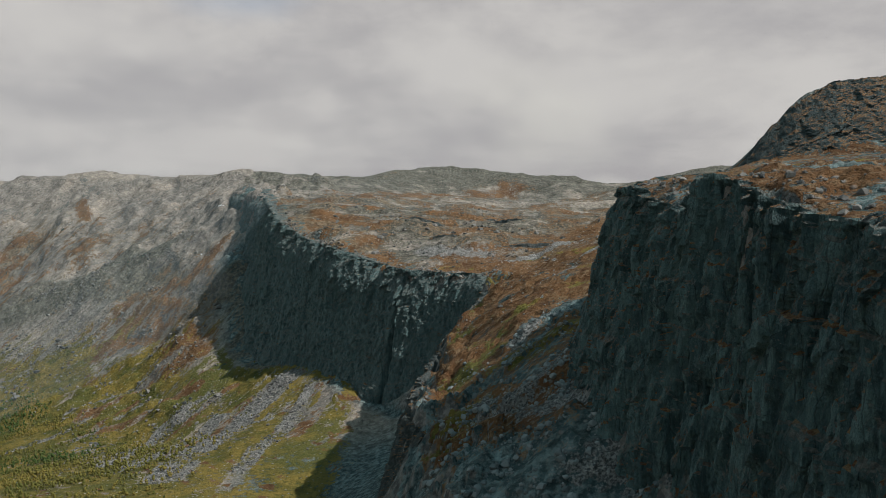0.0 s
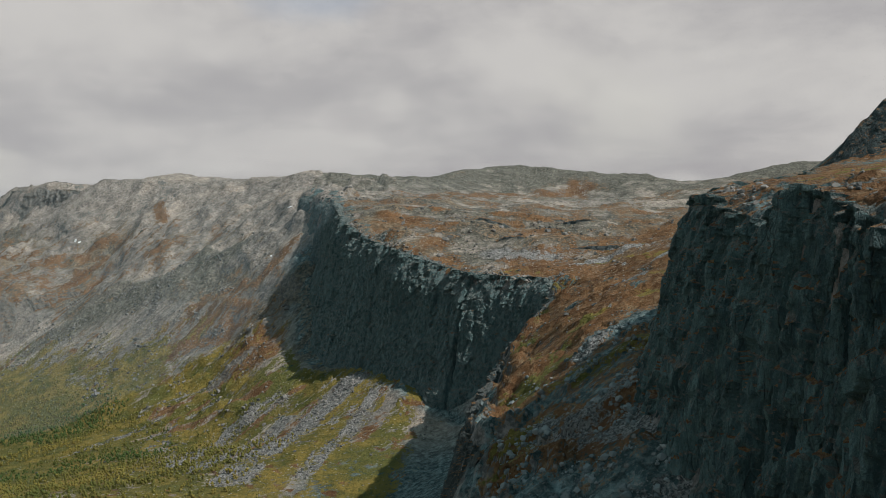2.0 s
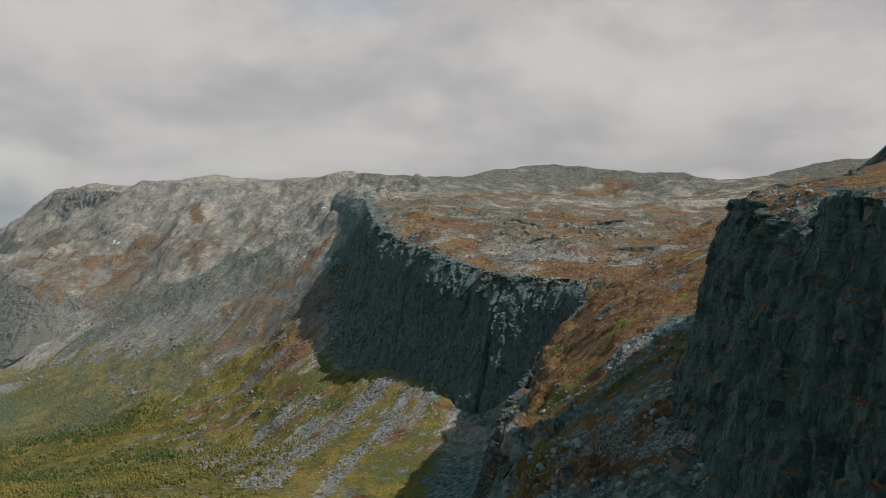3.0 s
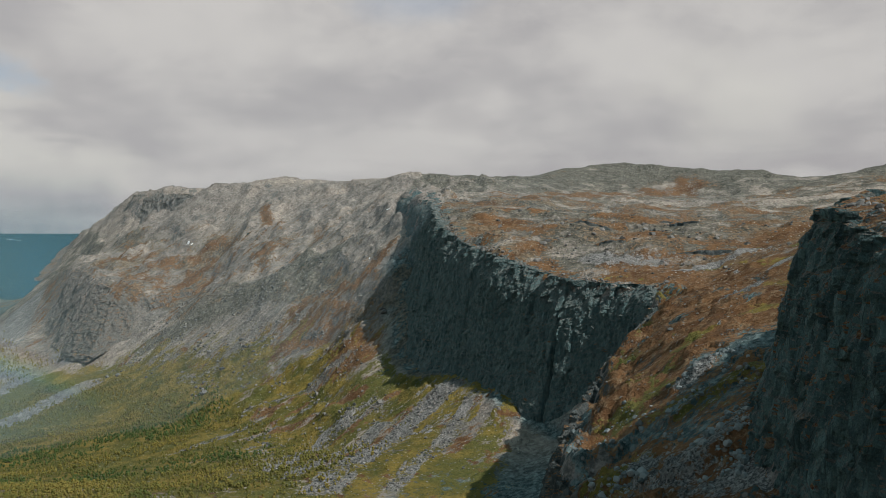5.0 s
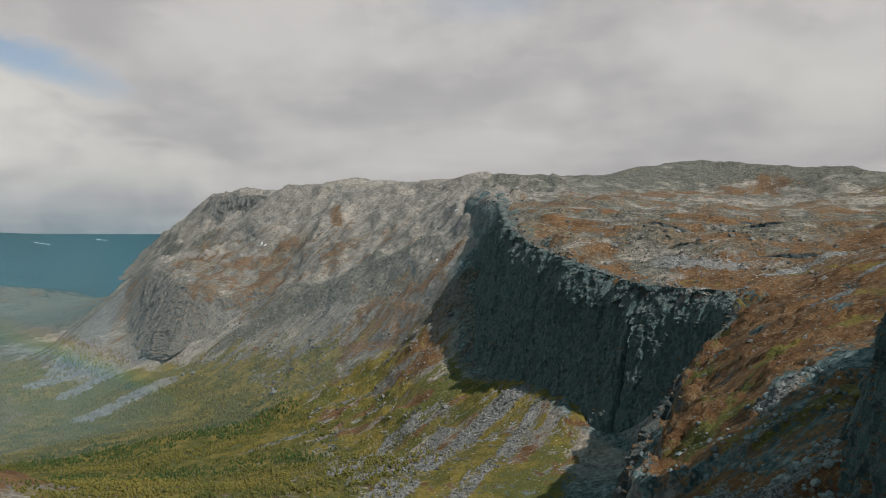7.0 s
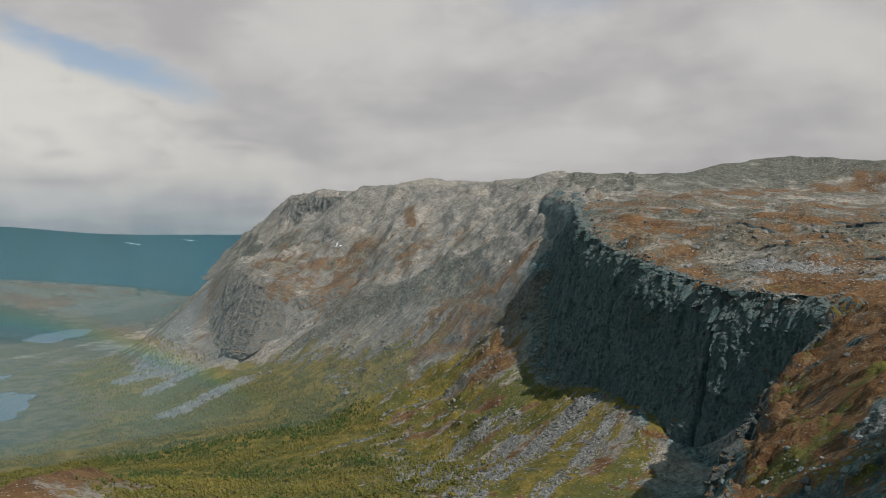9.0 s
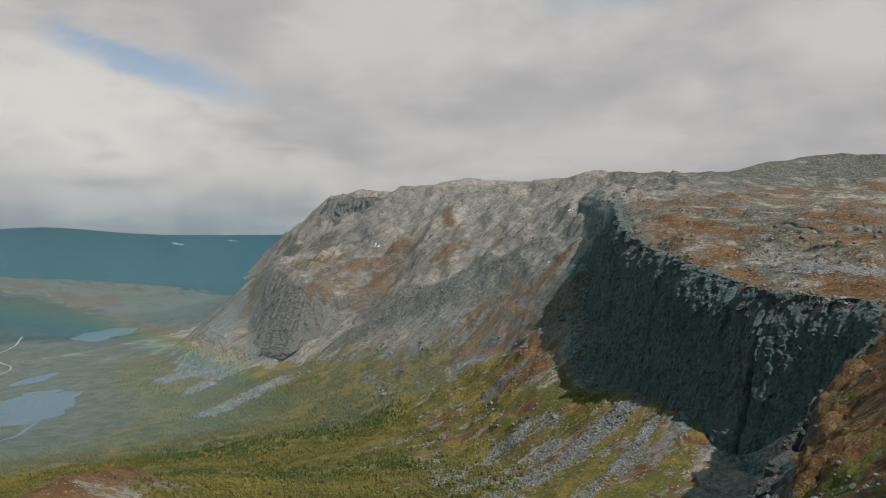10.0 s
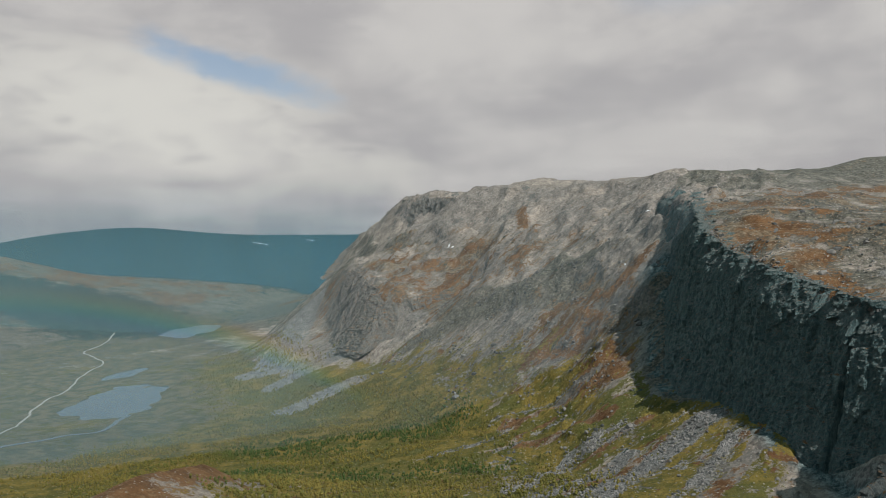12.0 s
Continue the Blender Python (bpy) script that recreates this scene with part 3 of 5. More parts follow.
def cliff_material(name, dark, light, weather, ledge=0.80, cracks=0.55, drawn=0.13, lit_share=0.85):
    m, n = material(name)
    geo = n.put("ShaderNodeNewGeometry")
    pos = geo.outputs["Position"]
    up = n.put("ShaderNodeSeparateXYZ", {0: geo.outputs["Normal"]}).outputs[2]
    tall = n.scaled(pos, (1.0, 1.0, drawn))
    streak = n.noise(tall, 0.42, 9.0, 0.70, warp=0.15)
    stain = n.noise(n.scaled(pos, (1.0, 1.0, drawn * 0.5)), 0.16, 5.0, 0.6)
    fine = n.noise(pos, 1.3, 7.0, 0.68)
    wide = n.noise(pos, 0.045, 5.0, 0.6)
    grit = n.noise(n.scaled(pos, (1.0, 1.0, 0.6)), 4.2, 6.0, 0.7)
    bent = n.vmath("ADD", n.scaled(pos, (1.0, 1.0, 0.17)), n.scaled(n.put("ShaderNodeTexNoise", {"Vector": pos, "Scale": 0.25, "Detail": 4.0}).outputs["Color"], (1.6, 1.6, 0.8)))
    crack = n.put("ShaderNodeTexVoronoi", {"Vector": bent, "Scale": 0.20, "Randomness": 1.0}, edges=True).outputs[0]
    crack2 = n.put("ShaderNodeTexVoronoi", {"Vector": bent, "Scale": 0.75, "Randomness": 1.0}, edges=True).outputs[0]
    split = n.math("MULTIPLY", n.ramp(crack, 0.0, 0.022), n.math("ADD", n.math("MULTIPLY", n.ramp(crack2, 0.0, 0.035), 0.5), 0.5))
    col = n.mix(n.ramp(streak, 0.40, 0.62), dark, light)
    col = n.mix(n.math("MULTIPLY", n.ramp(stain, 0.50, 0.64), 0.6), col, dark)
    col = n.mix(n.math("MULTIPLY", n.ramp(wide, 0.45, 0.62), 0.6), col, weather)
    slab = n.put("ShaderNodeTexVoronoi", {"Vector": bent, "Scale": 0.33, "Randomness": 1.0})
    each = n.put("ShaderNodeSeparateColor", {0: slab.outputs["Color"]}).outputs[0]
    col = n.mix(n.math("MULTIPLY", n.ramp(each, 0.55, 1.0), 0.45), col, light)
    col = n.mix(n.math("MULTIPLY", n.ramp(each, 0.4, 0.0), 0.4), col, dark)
    col = n.mix(n.math("MULTIPLY", n.ramp(fine, 0.60, 0.70), 0.8), col, (0.20, 0.205, 0.20))
    col = n.mix(n.math("MULTIPLY", n.ramp(grit, 0.48, 0.36), 0.55), col, dark)
    col = n.mix(n.math("MULTIPLY", n.ramp(grit, 0.60, 0.68), 0.7), col, (0.26, 0.275, 0.265))
    col = n.mix(n.math("MULTIPLY", n.math("SUBTRACT", 1.0, split), cracks), col, (0.012, 0.015, 0.016))
    # faces turned upwards are painted the warm beige of sunlit rock
    lit_beige = n.mix(n.ramp(fine, 0.4, 0.62), (0.085, 0.084, 0.076), (0.195, 0.186, 0.166))
    col = n.mix(n.math("MULTIPLY", n.ramp(n.math("ADD", up, n.math("MULTIPLY", n.math("SUBTRACT", fine, 0.5), 0.5)), 0.28, 0.56), lit_share), col, lit_beige)
    rust = n.mix(n.ramp(fine, 0.4, 0.62), (0.12, 0.052, 0.022), (0.24, 0.155, 0.075))
    tuft = n.math("ADD", up, n.math("MULTIPLY", n.math("SUBTRACT", n.noise(pos, 0.22, 4.0, 0.6), 0.5), 0.9))
    col = n.mix(n.ramp(tuft, ledge, ledge + 0.14), col, rust)
    h = n.math("ADD", n.math("ADD", n.math("MULTIPLY", streak, 0.8), n.math("MULTIPLY", fine, 1.3)), n.math("ADD", n.math("MULTIPLY", split, 0.35), n.math("MULTIPLY", grit, 0.45)))
    finish(n, col, 0.8, h, 1.6, 1.0, 0.25)
    return m


LAND_MAT = land_material()
# the teal of shade is put into the next two rock colours
NEAR_MAT = cliff_material("shade_teal_gneiss", (0.034, 0.074, 0.080), (0.145, 0.245, 0.246), (0.082, 0.150, 0.153), 0.70, 0.45, 0.22, 0.7)
FAR_MAT = cliff_material("shade_tinted_gneiss", (0.044, 0.090, 0.095), (0.150, 0.222, 0.224), (0.085, 0.145, 0.148), 0.90, 0.35, 0.45, 0.5)
CRAG_MAT = cliff_material("pale_crag", (0.085, 0.085, 0.082), (0.25, 0.232, 0.212), (0.18, 0.168, 0.150), 0.80, 0.15, 0.3)
# dome rock darkened in its colour to stand for a cloud's shade
DOME_MAT = cliff_material("cloud_shaded_dome_rock", (0.014, 0.032, 0.035), (0.062, 0.100, 0.103), (0.032, 0.058, 0.061), 0.70, 0.4, 0.5, 0.1)
SPUR_MAT = cliff_material("heathy_gneiss", (0.036, 0.052, 0.055), (0.10, 0.125, 0.128), (0.06, 0.08, 0.082), 0.72, 0.3, 0.4, 0.3)


SCREE_STRIPS = ((((-206, 655), (-239, 634), (-252, 588), (-242, 538)), 19), (((-134, 637), (-157, 599), (-172, 534), (-174, 464)), 24),
                (((-104, 611), (-118, 535), (-130, 467)), 13), (((-188, 610), (-205, 560), (-212, 500)), 17),
                (((60, 440), (84, 470), (105, 495)), 7), (((50, 609), (80, 625), (120, 640)), 10), (((-345, 714), (-366, 663), (-394, 615)), 7), (((-290, 770), (-330, 752), (-372, 735)), 8),
                (((-270, 700), (-300, 690), (-330, 660)), 6))
RUST_STRIPS = ((((-186, 668), (-205, 655), (-218, 628)), 7), (((-227, 688), (-267, 675), (-311, 671)), 11), (((-85, 605), (-98, 558), (-107, 526)), 9),
               (((-295, 712), (-340, 658)), 9), (((-150, 640), (-184, 580), (-198, 520)), 6), (((-300, 860), (-340, 850), (-386, 845)), 22), (((-260, 760), (-307, 745), (-350, 720)), 16))
RUST_BAND = np.array(((-450, 840), (-420, 880), (-380, 905), (-332, 927)))
RUST_SLOPE = np.array(((-420, 790), (-340, 795), (-280, 770), (-245, 740)))
DARK_BAND = np.array(((-640, 965), (-568, 986), (-504, 990), (-428, 1000), (-362, 1002)))
APRON = np.array(((-120, 560), (-190, 600), (-250, 660), (-320, 720)))


def strips(x, y, which):
    total = 0.0
    wob = 7 * fbm(x / 40, y / 40, 5.0, 4)
    for pts, wide in which:
        total = np.maximum(total, near_line(x + wob, y - wob, np.array(pts), wide))
    return sstep(total, 0.15, 0.6)


# ---- the ground: one sheet to the horizon ----
def build_ground():
    th = np.concatenate((np.arange(-50, 76, 0.17), np.arange(76, 310, 2.0)))
    th = np.radians(np.append(th, 310.0))
    r, rows = R0, []
    while r < R1:
        rows.append(r)
        r *= 1.03 if r < 80 else (1.0052 if r < 1750 else 1.012)
    rows = [0.05, 6.0] + rows
    rr, tt = np.meshgrid(np.array(rows), th, indexing="ij")
    x, y = CX - rr * np.sin(tt), CY + rr * np.cos(tt)
    z = ground(x, y)
    z[0] = z[0].mean()
    ob = mesh_object("ground", np.stack((x, y, z), -1).reshape(-1, 3), grid_faces(*x.shape)[:, ::-1], LAND_MAT)
    s = sheet(x, y)
    n1, n2, n3 = fbm(x / 90, y / 90, 1.0, 4), fbm(x / 35, y / 35, 5.0, 4), fbm(x / 260, y / 260, 9.0, 3)
    run = runs(x, y, 3.0)
    long = runs(x, y, 6.0, 26.0, 6, 26.0)
    far = np.hypot(x, y)
    bare = runs(x, y, 9.0, 13.0, 6, 15.0)
    west = sstep(-x, 50, 100) * sstep(y, 450, 560)
    plateau = sstep(y, 560, 640) * (1 - sstep(y, 1000, 1250)) * sstep(x, -260, -180) * sstep(s, 200, 212)
    spur = sstep(x, -30, 5) * (1 - sstep(y, 640, 720)) * (1 - sstep(x, 150, 190)) * sstep(y, 150, 200) * sstep(s, 165, 180)
    top = sstep(x, 48, 56) * (far < 520) * sstep(s, 236, 244) * (1 - sstep(s, 286, 296))
    tree_line = np.interp(x, (-900, -700, -600, -400, -270, -150), (34, 62, 98, 122, 152, 168))
    band = near_line(x, y, RUST_BAND, 60) + near_line(x, y, RUST_SLOPE, 75)
    dark = near_line(x, y, DARK_BAND, 50)
    apron = near_line(x, y, APRON, 110) * (1 - sstep(s, 125, 150))
    # slope in the cliff's shade, recoloured dark along this line
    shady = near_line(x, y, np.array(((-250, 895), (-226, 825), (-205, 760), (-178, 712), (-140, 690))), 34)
    lower = (1 - sstep(s + 25 * n1 + 50 * long - tree_line, -34, 26)) * sstep(-x, 45, 80) * (1 - sstep(-x, 760, 900) * sstep(s, 18, 34))
    knoll = near_line(x, y, KNOLL, 48)
    heath = 0.42 + 0.8 * n3 + 0.5 * n1 + 1.0 * long + 0.6 * run
    heath = heath * west * (1 - 0.7 * sstep(s, 200, 290)) * 0.85 * (1 - sstep(far, 1500, 1900))
    heath = np.maximum(heath, near_line(x, y, np.array(((-290, 900), (-340, 890), (-385, 870), (-430, 820))), 75) * (0.66 + 1.0 * run + 0.6 * n2))
    heath = np.maximum(heath, near_line(x, y, np.array(((-910, 1225), (-760, 1115), (-690, 1095))), 45) * (0.52 + 1.0 * n2))
    heath = np.maximum(heath, near_line(x, y, np.array(((-605, 1240), (-572, 1185))), 20) * 0.7)
    heath = np.maximum(heath * (1 - 0.85 * dark), np.clip(band, 0, 1) * (0.72 + 1.1 * run + 0.9 * n2 + 0.8 * long))
    heath = np.maximum(heath, apron * (0.54 + 0.9 * n2 + 1.2 * long))
    heath = np.maximum(heath, near_line(x, y, np.array(((-110, 1150), (-40, 1240), (40, 1330), (120, 1380))), 90) * (0.62 + 0.8 * n2))
    heath = np.maximum(heath, plateau * (0.50 + 0.75 * n1 + 0.6 * n2 + 0.32 * near_line(x, y, RIM_P[6:], 45)) * (1 - 0.5 * near_line(x, y, BLOCKS, 40)))
    heath = np.maximum(heath, 0.32 * sstep(y, 1080, 1150) * (1 - sstep(y, 1300, 1400)) * sstep(x, -160, -80) * (1 + 2 * n1))
    heath = np.maximum(heath, sstep(-x, 1450, 1600) * (1 - sstep(far, 2900, 3200)) * sstep(s, 14, 40) * (0.52 + 0.6 * n1 + 0.5 * n3))
    heath = np.maximum(heath, lower * sstep(bare, -0.02, 0.10) * (0.72 + 1.4 * n2) * sstep(s, 30, 60))
    heath = np.maximum(heath, spur * (0.78 + 0.6 * n1 + 0.8 * n2))
    heath = np.maximum(heath, top * (0.52 + 1.0 * n2 + 0.8 * fbm(x / 11, y / 11, 4.4, 3)))
    heath = np.maximum(heath, knoll * (0.95 + 0.6 * n2))
    heath = np.maximum(heath, strips(x, y, RUST_STRIPS) * (0.58 + 1.3 * n2 + 0.6 * run))
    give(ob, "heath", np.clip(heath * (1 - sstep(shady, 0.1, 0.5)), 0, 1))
    give(ob, "streak", np.clip(west * sstep(s, 50, 85) * (1 - plateau) * (1 - 0.6 * sstep(y, 1150, 1300)) + 0.55 * spur, 0, 1))
    give(ob, "tan", np.clip(0.7 * plateau + west * sstep(s, 130, 180), 0, 1))
    green = lower * (0.80 + 0.15 * near_line(x, y, FOOT_APRON, 70) + 0.7 * n1 + 0.5 * long - 0.35 * sstep(s, 70, 140)) + lower * (1 - sstep(s, 45, 70)) * 0.5
    green = np.maximum(green, np.clip(band, 0, 1) * sstep(170 - s, 0, 40) * (0.44 + 0.9 * n1 + 1.0 * n2))
    green = np.maximum(green, apron * (0.66 + 0.8 * n2 + 0.8 * n1))
    green = green * (1 - sstep(far, 1450, 1800)) * (1 - 0.6 * sstep(bare, 0.03, 0.17) * sstep(s, 42, 70))
    green = np.maximum(green, spur * (0.02 + 1.3 * n2 + 0.34 * (1 - sstep(y, 250, 330)))) * (1 - knoll)
    olive = west * sstep(s, 95, 130) * (1 - sstep(s, 215, 270)) * (0.42 + 1.0 * n1 + 0.9 * n3 + 1.0 * run)
    olive = np.maximum(olive, sstep(far, 1500, 1700) * (1.0 + 0.45 * n2 + 0.3 * n1) * (1 - sstep(s, 200, 260)) * (x < -1420))
    olive = np.maximum(olive, plateau * (0.72 + 0.8 * n2))
    olive = np.maximum(olive, near_line(x, y, np.array(((-310, 895), (-390, 950), (-500, 1001), (-609, 1021))), 55) * (0.85 + 1.0 * n2))
    olive = np.maximum(olive, dark * (1.0 + 0.6 * n2))
    olive = np.maximum(olive, sstep(y, 1080, 1200) * (x > -330) * (0.60 + 0.5 * n2 + 0.35 * n1 + 0.35 * sstep(s, 325, 370)))
    olive = np.maximum(olive, sstep(-x, 900, 1020) * (x > -1420) * (s > 14) * (0.55 + 0.6 * n2) * (1 - sstep(s, 200, 260)))
    give(ob, "olive", np.clip(olive, 0, 1))
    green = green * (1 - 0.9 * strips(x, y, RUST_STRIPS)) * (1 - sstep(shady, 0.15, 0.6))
    give(ob, "green", np.clip(green, 0, 1))
    under = near_line(x, y, np.array(((-90, 560), (-180, 580), (-235, 545), (-300, 610))), 95)
    scree = sstep(run + 0.05 * under, 0.04, 0.14) * (0.3 + 0.7 * under) * 0.46 * sstep(s, 20, 42) * west
    fans = near_line(x, y, np.array(((-690, 885), (-718, 841), (-735, 792))), 34) + near_line(x, y, np.array(((-815, 960), (-834, 928), (-841, 876))), 34)
    fans = fans + near_line(x, y, np.array(((-800, 985), (-881, 976), (-947, 917))), 44) + near_line(x, y, np.array(((-1080, 1200), (-1020, 1090), (-955, 985))), 60)
    scree = np.maximum(scree, np.clip(1.4 * fans, 0, 1) * (0.95 + 1.4 * run + 0.5 * n2))
    scree = np.maximum(scree, west * sstep(s, 60, 90) * (1 - sstep(s, 160, 220)) * sstep(run, 0.10, 0.26) * 0.75)
    scree = np.maximum(scree, spur * sstep(run, 0.10, 0.24) * 0.75)
    scree = np.maximum(scree, near_line(x, y, BLOCKS, 30) * 0.6 * (1 + 2 * n2))
    talus = (1 - sstep(y, 200, 300)) * sstep(x, -20, 20) * (1 - sstep(x, 46, 52)) * sstep(s, 175, 190) + near_line(x, y, np.array(((30, 282), (56, 295))), 14)
    scree = np.maximum(scree, talus * (0.48 + 1.3 * n2))
    scree = np.maximum(scree * (1 - strips(x, y, RUST_STRIPS)), strips(x, y, SCREE_STRIPS) * (0.68 + 1.5 * n2 + 1.2 * run))
    scree = scree * (1 - sstep(x, -112, -88) * (1 - sstep(x, -40, -20)) * sstep(y, 440, 480))
    give(ob, "scree", np.clip(scree, 0, 1))
    low = (1 - sstep(s, 5, 16)) * sstep(-x, 700, 860) * (1 - sstep(far, 2300, 2700))
    near_rock = np.clip((far < 560) * (x > -130) * 1.0 + near_line(x, y, DOME, 160), 0, 1) * (s > 60)
    # dark near rock, with shade of cliff and cloud put into its colour
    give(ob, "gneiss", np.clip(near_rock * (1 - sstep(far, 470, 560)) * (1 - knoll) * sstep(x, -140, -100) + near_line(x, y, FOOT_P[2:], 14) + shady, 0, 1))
    give(ob, "floor", np.clip(low * (0.72 + 0.7 * n1), 0, 1))
    # far woods, the painted cloud shade in the valley, a mottled darker hill
    give(ob, "wood", np.clip(sstep(far, 2950, 3150) * 1.2 + near_line(x, y, CLOUD_SHADE, 340) * (1.2 + 1.2 * n3) * sstep(far, 1700, 1800) + (x < -1420) * sstep(far, 1550, 1800) * (0.30 + 0.35 * n2 + 0.25 * n1), 0, 1) * 0.9)
    tagged(ob, "rust heath, grey scree and birch slopes of a mountain valley", "ground", kind="structure")
    return ob


build_ground()


# ---- cliffs ----
def resample(pts, step):
    d = np.concatenate(([0], np.cumsum(np.linalg.norm(np.diff(pts[:, :2], axis=0), axis=1))))
    s = np.linspace(0, d[-1], int(d[-1] / step) + 1)
    return np.stack([np.interp(s, d, pts[:, k]) for k in range(3)], 1), s


def cells(u, v, seed):
    """A random step for each joint-bounded block of rock; blocks are staggered from column to column."""
    i = np.floor(u).astype(np.int64)
    w2 = v + _cell[(i * 37 + int(seed * 11)) & 4095] * 3
    j = np.floor(w2).astype(np.int64)
    fu, fv = u - i, w2 - j

    def val(a, b):
        return _cell[(a * 131 + b * 977 + int(seed * 101)) & 4095]

    q = sstep(fu, 0.86, 1.0)
    here = val(i, j) * (1 - q) + val(i + 1, j) * q
    return here * (1 - 0.5 * sstep(fv, 0.9, 1.0))


def cliff(name, rim, foot, step, out, columns, mat, sink=6.0, seed=0.0, lean=1.0, fissures=(), blocky=1.0, wave=0.7, crisp=False, high=1.0, shelve=0.0):
    """A rock wall between a rim and a foot line, broken into buttresses, cracks and ledges."""
    top, s = resample(rim, step)
    k = np.linspace(0, 1, len(foot))
    bot = np.stack([np.interp(np.linspace(0, 1, len(top)), k, foot[:, c]) for c in range(3)], 1)
    # pair each place on the rim with the nearest place on the foot line
    dense, _ = resample(foot, step)
    near = np.array([np.argmin(np.hypot(dense[:, 0] - p[0], dense[:, 1] - p[1])) for p in top], float)
    w_ = max(3, int(30 / step))
    near = np.convolve(np.pad(near, w_, mode="edge"), np.ones(2 * w_ + 1) / (2 * w_ + 1), "valid")
    bot = np.stack([np.interp(near, np.arange(len(dense)), dense[:, c]) for c in range(3)], 1)
    t = np.gradient(top[:, :2], axis=0)
    for _ in range(3):
        t = np.stack([np.convolve(np.pad(t[:, c], w_, mode="edge"), np.ones(2 * w_ + 1) / (2 * w_ + 1), "valid") for c in (0, 1)], 1)
    nrm = np.stack((-t[:, 1], t[:, 0]), 1)
    nrm /= np.linalg.norm(nrm, axis=1)[:, None]
    if np.mean(np.sum(nrm * (bot - top)[:, :2], 1)) < 0:
        nrm = -nrm
    tall = float(np.max(top[:, 2] - bot[:, 2])) + sink
    m = int(tall / step)
    v = np.linspace(0, 1, m)[None, :]
    lo, hi = (bot[:, 2] - sink)[:, None], top[:, 2][:, None]
    z = lo + (hi - lo) * v
    base = bot[:, None, :2] * (1 - v[..., None] ** lean) + top[:, None, :2] * v[..., None] ** lean
    S = s[:, None] + 0 * v
    bend = S + 1.2 * fbm(S / 40, z / 40, seed, 2) + 0.07 * z
    c = columns
    d = out + c * wave * fbm(bend / 34, z / 120, seed + 1, 4) + c * 0.12 * (ridged(bend / 15, z / 90, seed + 2, 2) - 0.6)
    warp_s, warp_z = bend + 1.5 * fbm(S / 7, z / 9, seed + 21, 3), z + 2.0 * fbm(S / 8, z / 8, seed + 22, 3)
    d = d + c * blocky * (0.75 * facets(warp_s / 13, warp_z / (40 * high), seed + 3) + 0.42 * facets(warp_s / 5.0 + 0.03 * z, warp_z / (14 * high), seed + 4))
    d = d + c * blocky * 0.28 * facets(warp_s / 1.9, warp_z / (4.4 * high), seed + 5, 0.9) + c * (1.1 - blocky) * 0.9 * fbm(bend / 11, z / 26, seed + 15, 5)
    slant = S * 0.55 + z
    d = d + c * 0.20 * facets(slant / 17, (z - 0.5 * S) / 30, seed + 10)
    for spot, deep in fissures:
        gone = np.exp(-np.abs((S + 0.05 * (z - hi) + 1.2 * fbm(z / 14, seed, 0.0, 3) - spot) / (0.9 + 1.5 * (1 - v))) ** 3)
        d = d - deep * gone * (1 - 0.75 * sstep(v, 0.75, 0.98))
    d = d - c * 0.5 * np.exp(-(perlin(bend / 19, z / 150, seed + 6) / 0.035) ** 2)
    d = d + c * 0.30 * sstep(perlin(S / 30, z / 9, seed + 8), 0.1, 0.2) + c * 0.22 * fbm(S / 2.4, z / 3.0, seed + 9, 4)
    d = d - shelve * sstep(v, 0.82, 1.0) * (1 + 2.0 * fbm(S / 10, z / 14, seed + 24, 4))
    d = d - c * 0.7 * sstep(v, 0.88, 0.99) * np.clip(0.5 + 1.2 * cells(S / 2.6, z / 2.6, seed + 13) + 0.8 * fbm(S / 5, z / 4, seed, 3), 0, 1.1)
    d = d + c * 0.5 * (1 - sstep(v, 0.0, 0.35)) * (0.5 + fbm(S / 12, z / 10, seed + 14, 3))
    x, y = base[..., 0] + nrm[:, None, 0] * d, base[..., 1] + nrm[:, None, 1] * d
    z = z + columns * 0.5 * fbm(S / 6, z / 6, seed + 12, 3) * sstep(v, 0.6, 1.0) + 0.6 * wave * fbm(S / 20, 0 * z, seed + 20, 4) * sstep(v, 0.6, 1.0)
    back = []
    for i, q in enumerate((0.8, 2.0, 3.6, 5.5, 8.0, 11.0)):
        bx, by = x[:, -1] - nrm[:, 0] * q * out / 3, y[:, -1] - nrm[:, 1] * q * out / 3
        g = np.maximum(ground(bx, by), z[:, -1] - 3 - q * 0.5)
        rise = z[:, -1] + (g - z[:, -1]) * min(1, q / 5) + 0.5 * columns * 0.4 * fbm(bx / 3, by / 3, seed, 3)
        back.append(np.stack((bx, by, rise - (0.5 if i == 4 else 1.5 if i == 5 else 0)), -1))
    co = np.concatenate((np.stack((x, y, z), -1), np.stack(back, 1)), 1)
    return mesh_object(name, co.reshape(-1, 3), grid_faces(co.shape[0], co.shape[1]), mat, smooth=not crisp)


SPUR_RIM = np.array(((32, 545, 208), (28, 490, 202), (4, 432, 183), (-2, 407, 179), (-4, 377, 177), (-10, 340, 174), (-13, 313, 172), (-10, 270, 174), (-4, 240, 176)))
SPUR_FOOT = np.array(((6, 524, 108), (-1, 480, 107), (-14, 430, 108), (-18, 400, 110), (-22, 360, 112), (-26, 330, 114), (-28, 313, 115), (-34, 265, 120), (-32, 236, 124)))
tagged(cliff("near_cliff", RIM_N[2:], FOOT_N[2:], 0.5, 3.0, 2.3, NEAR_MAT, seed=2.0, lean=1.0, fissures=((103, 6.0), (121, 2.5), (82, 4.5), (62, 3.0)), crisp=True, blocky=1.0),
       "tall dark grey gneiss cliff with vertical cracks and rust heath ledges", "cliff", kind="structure")
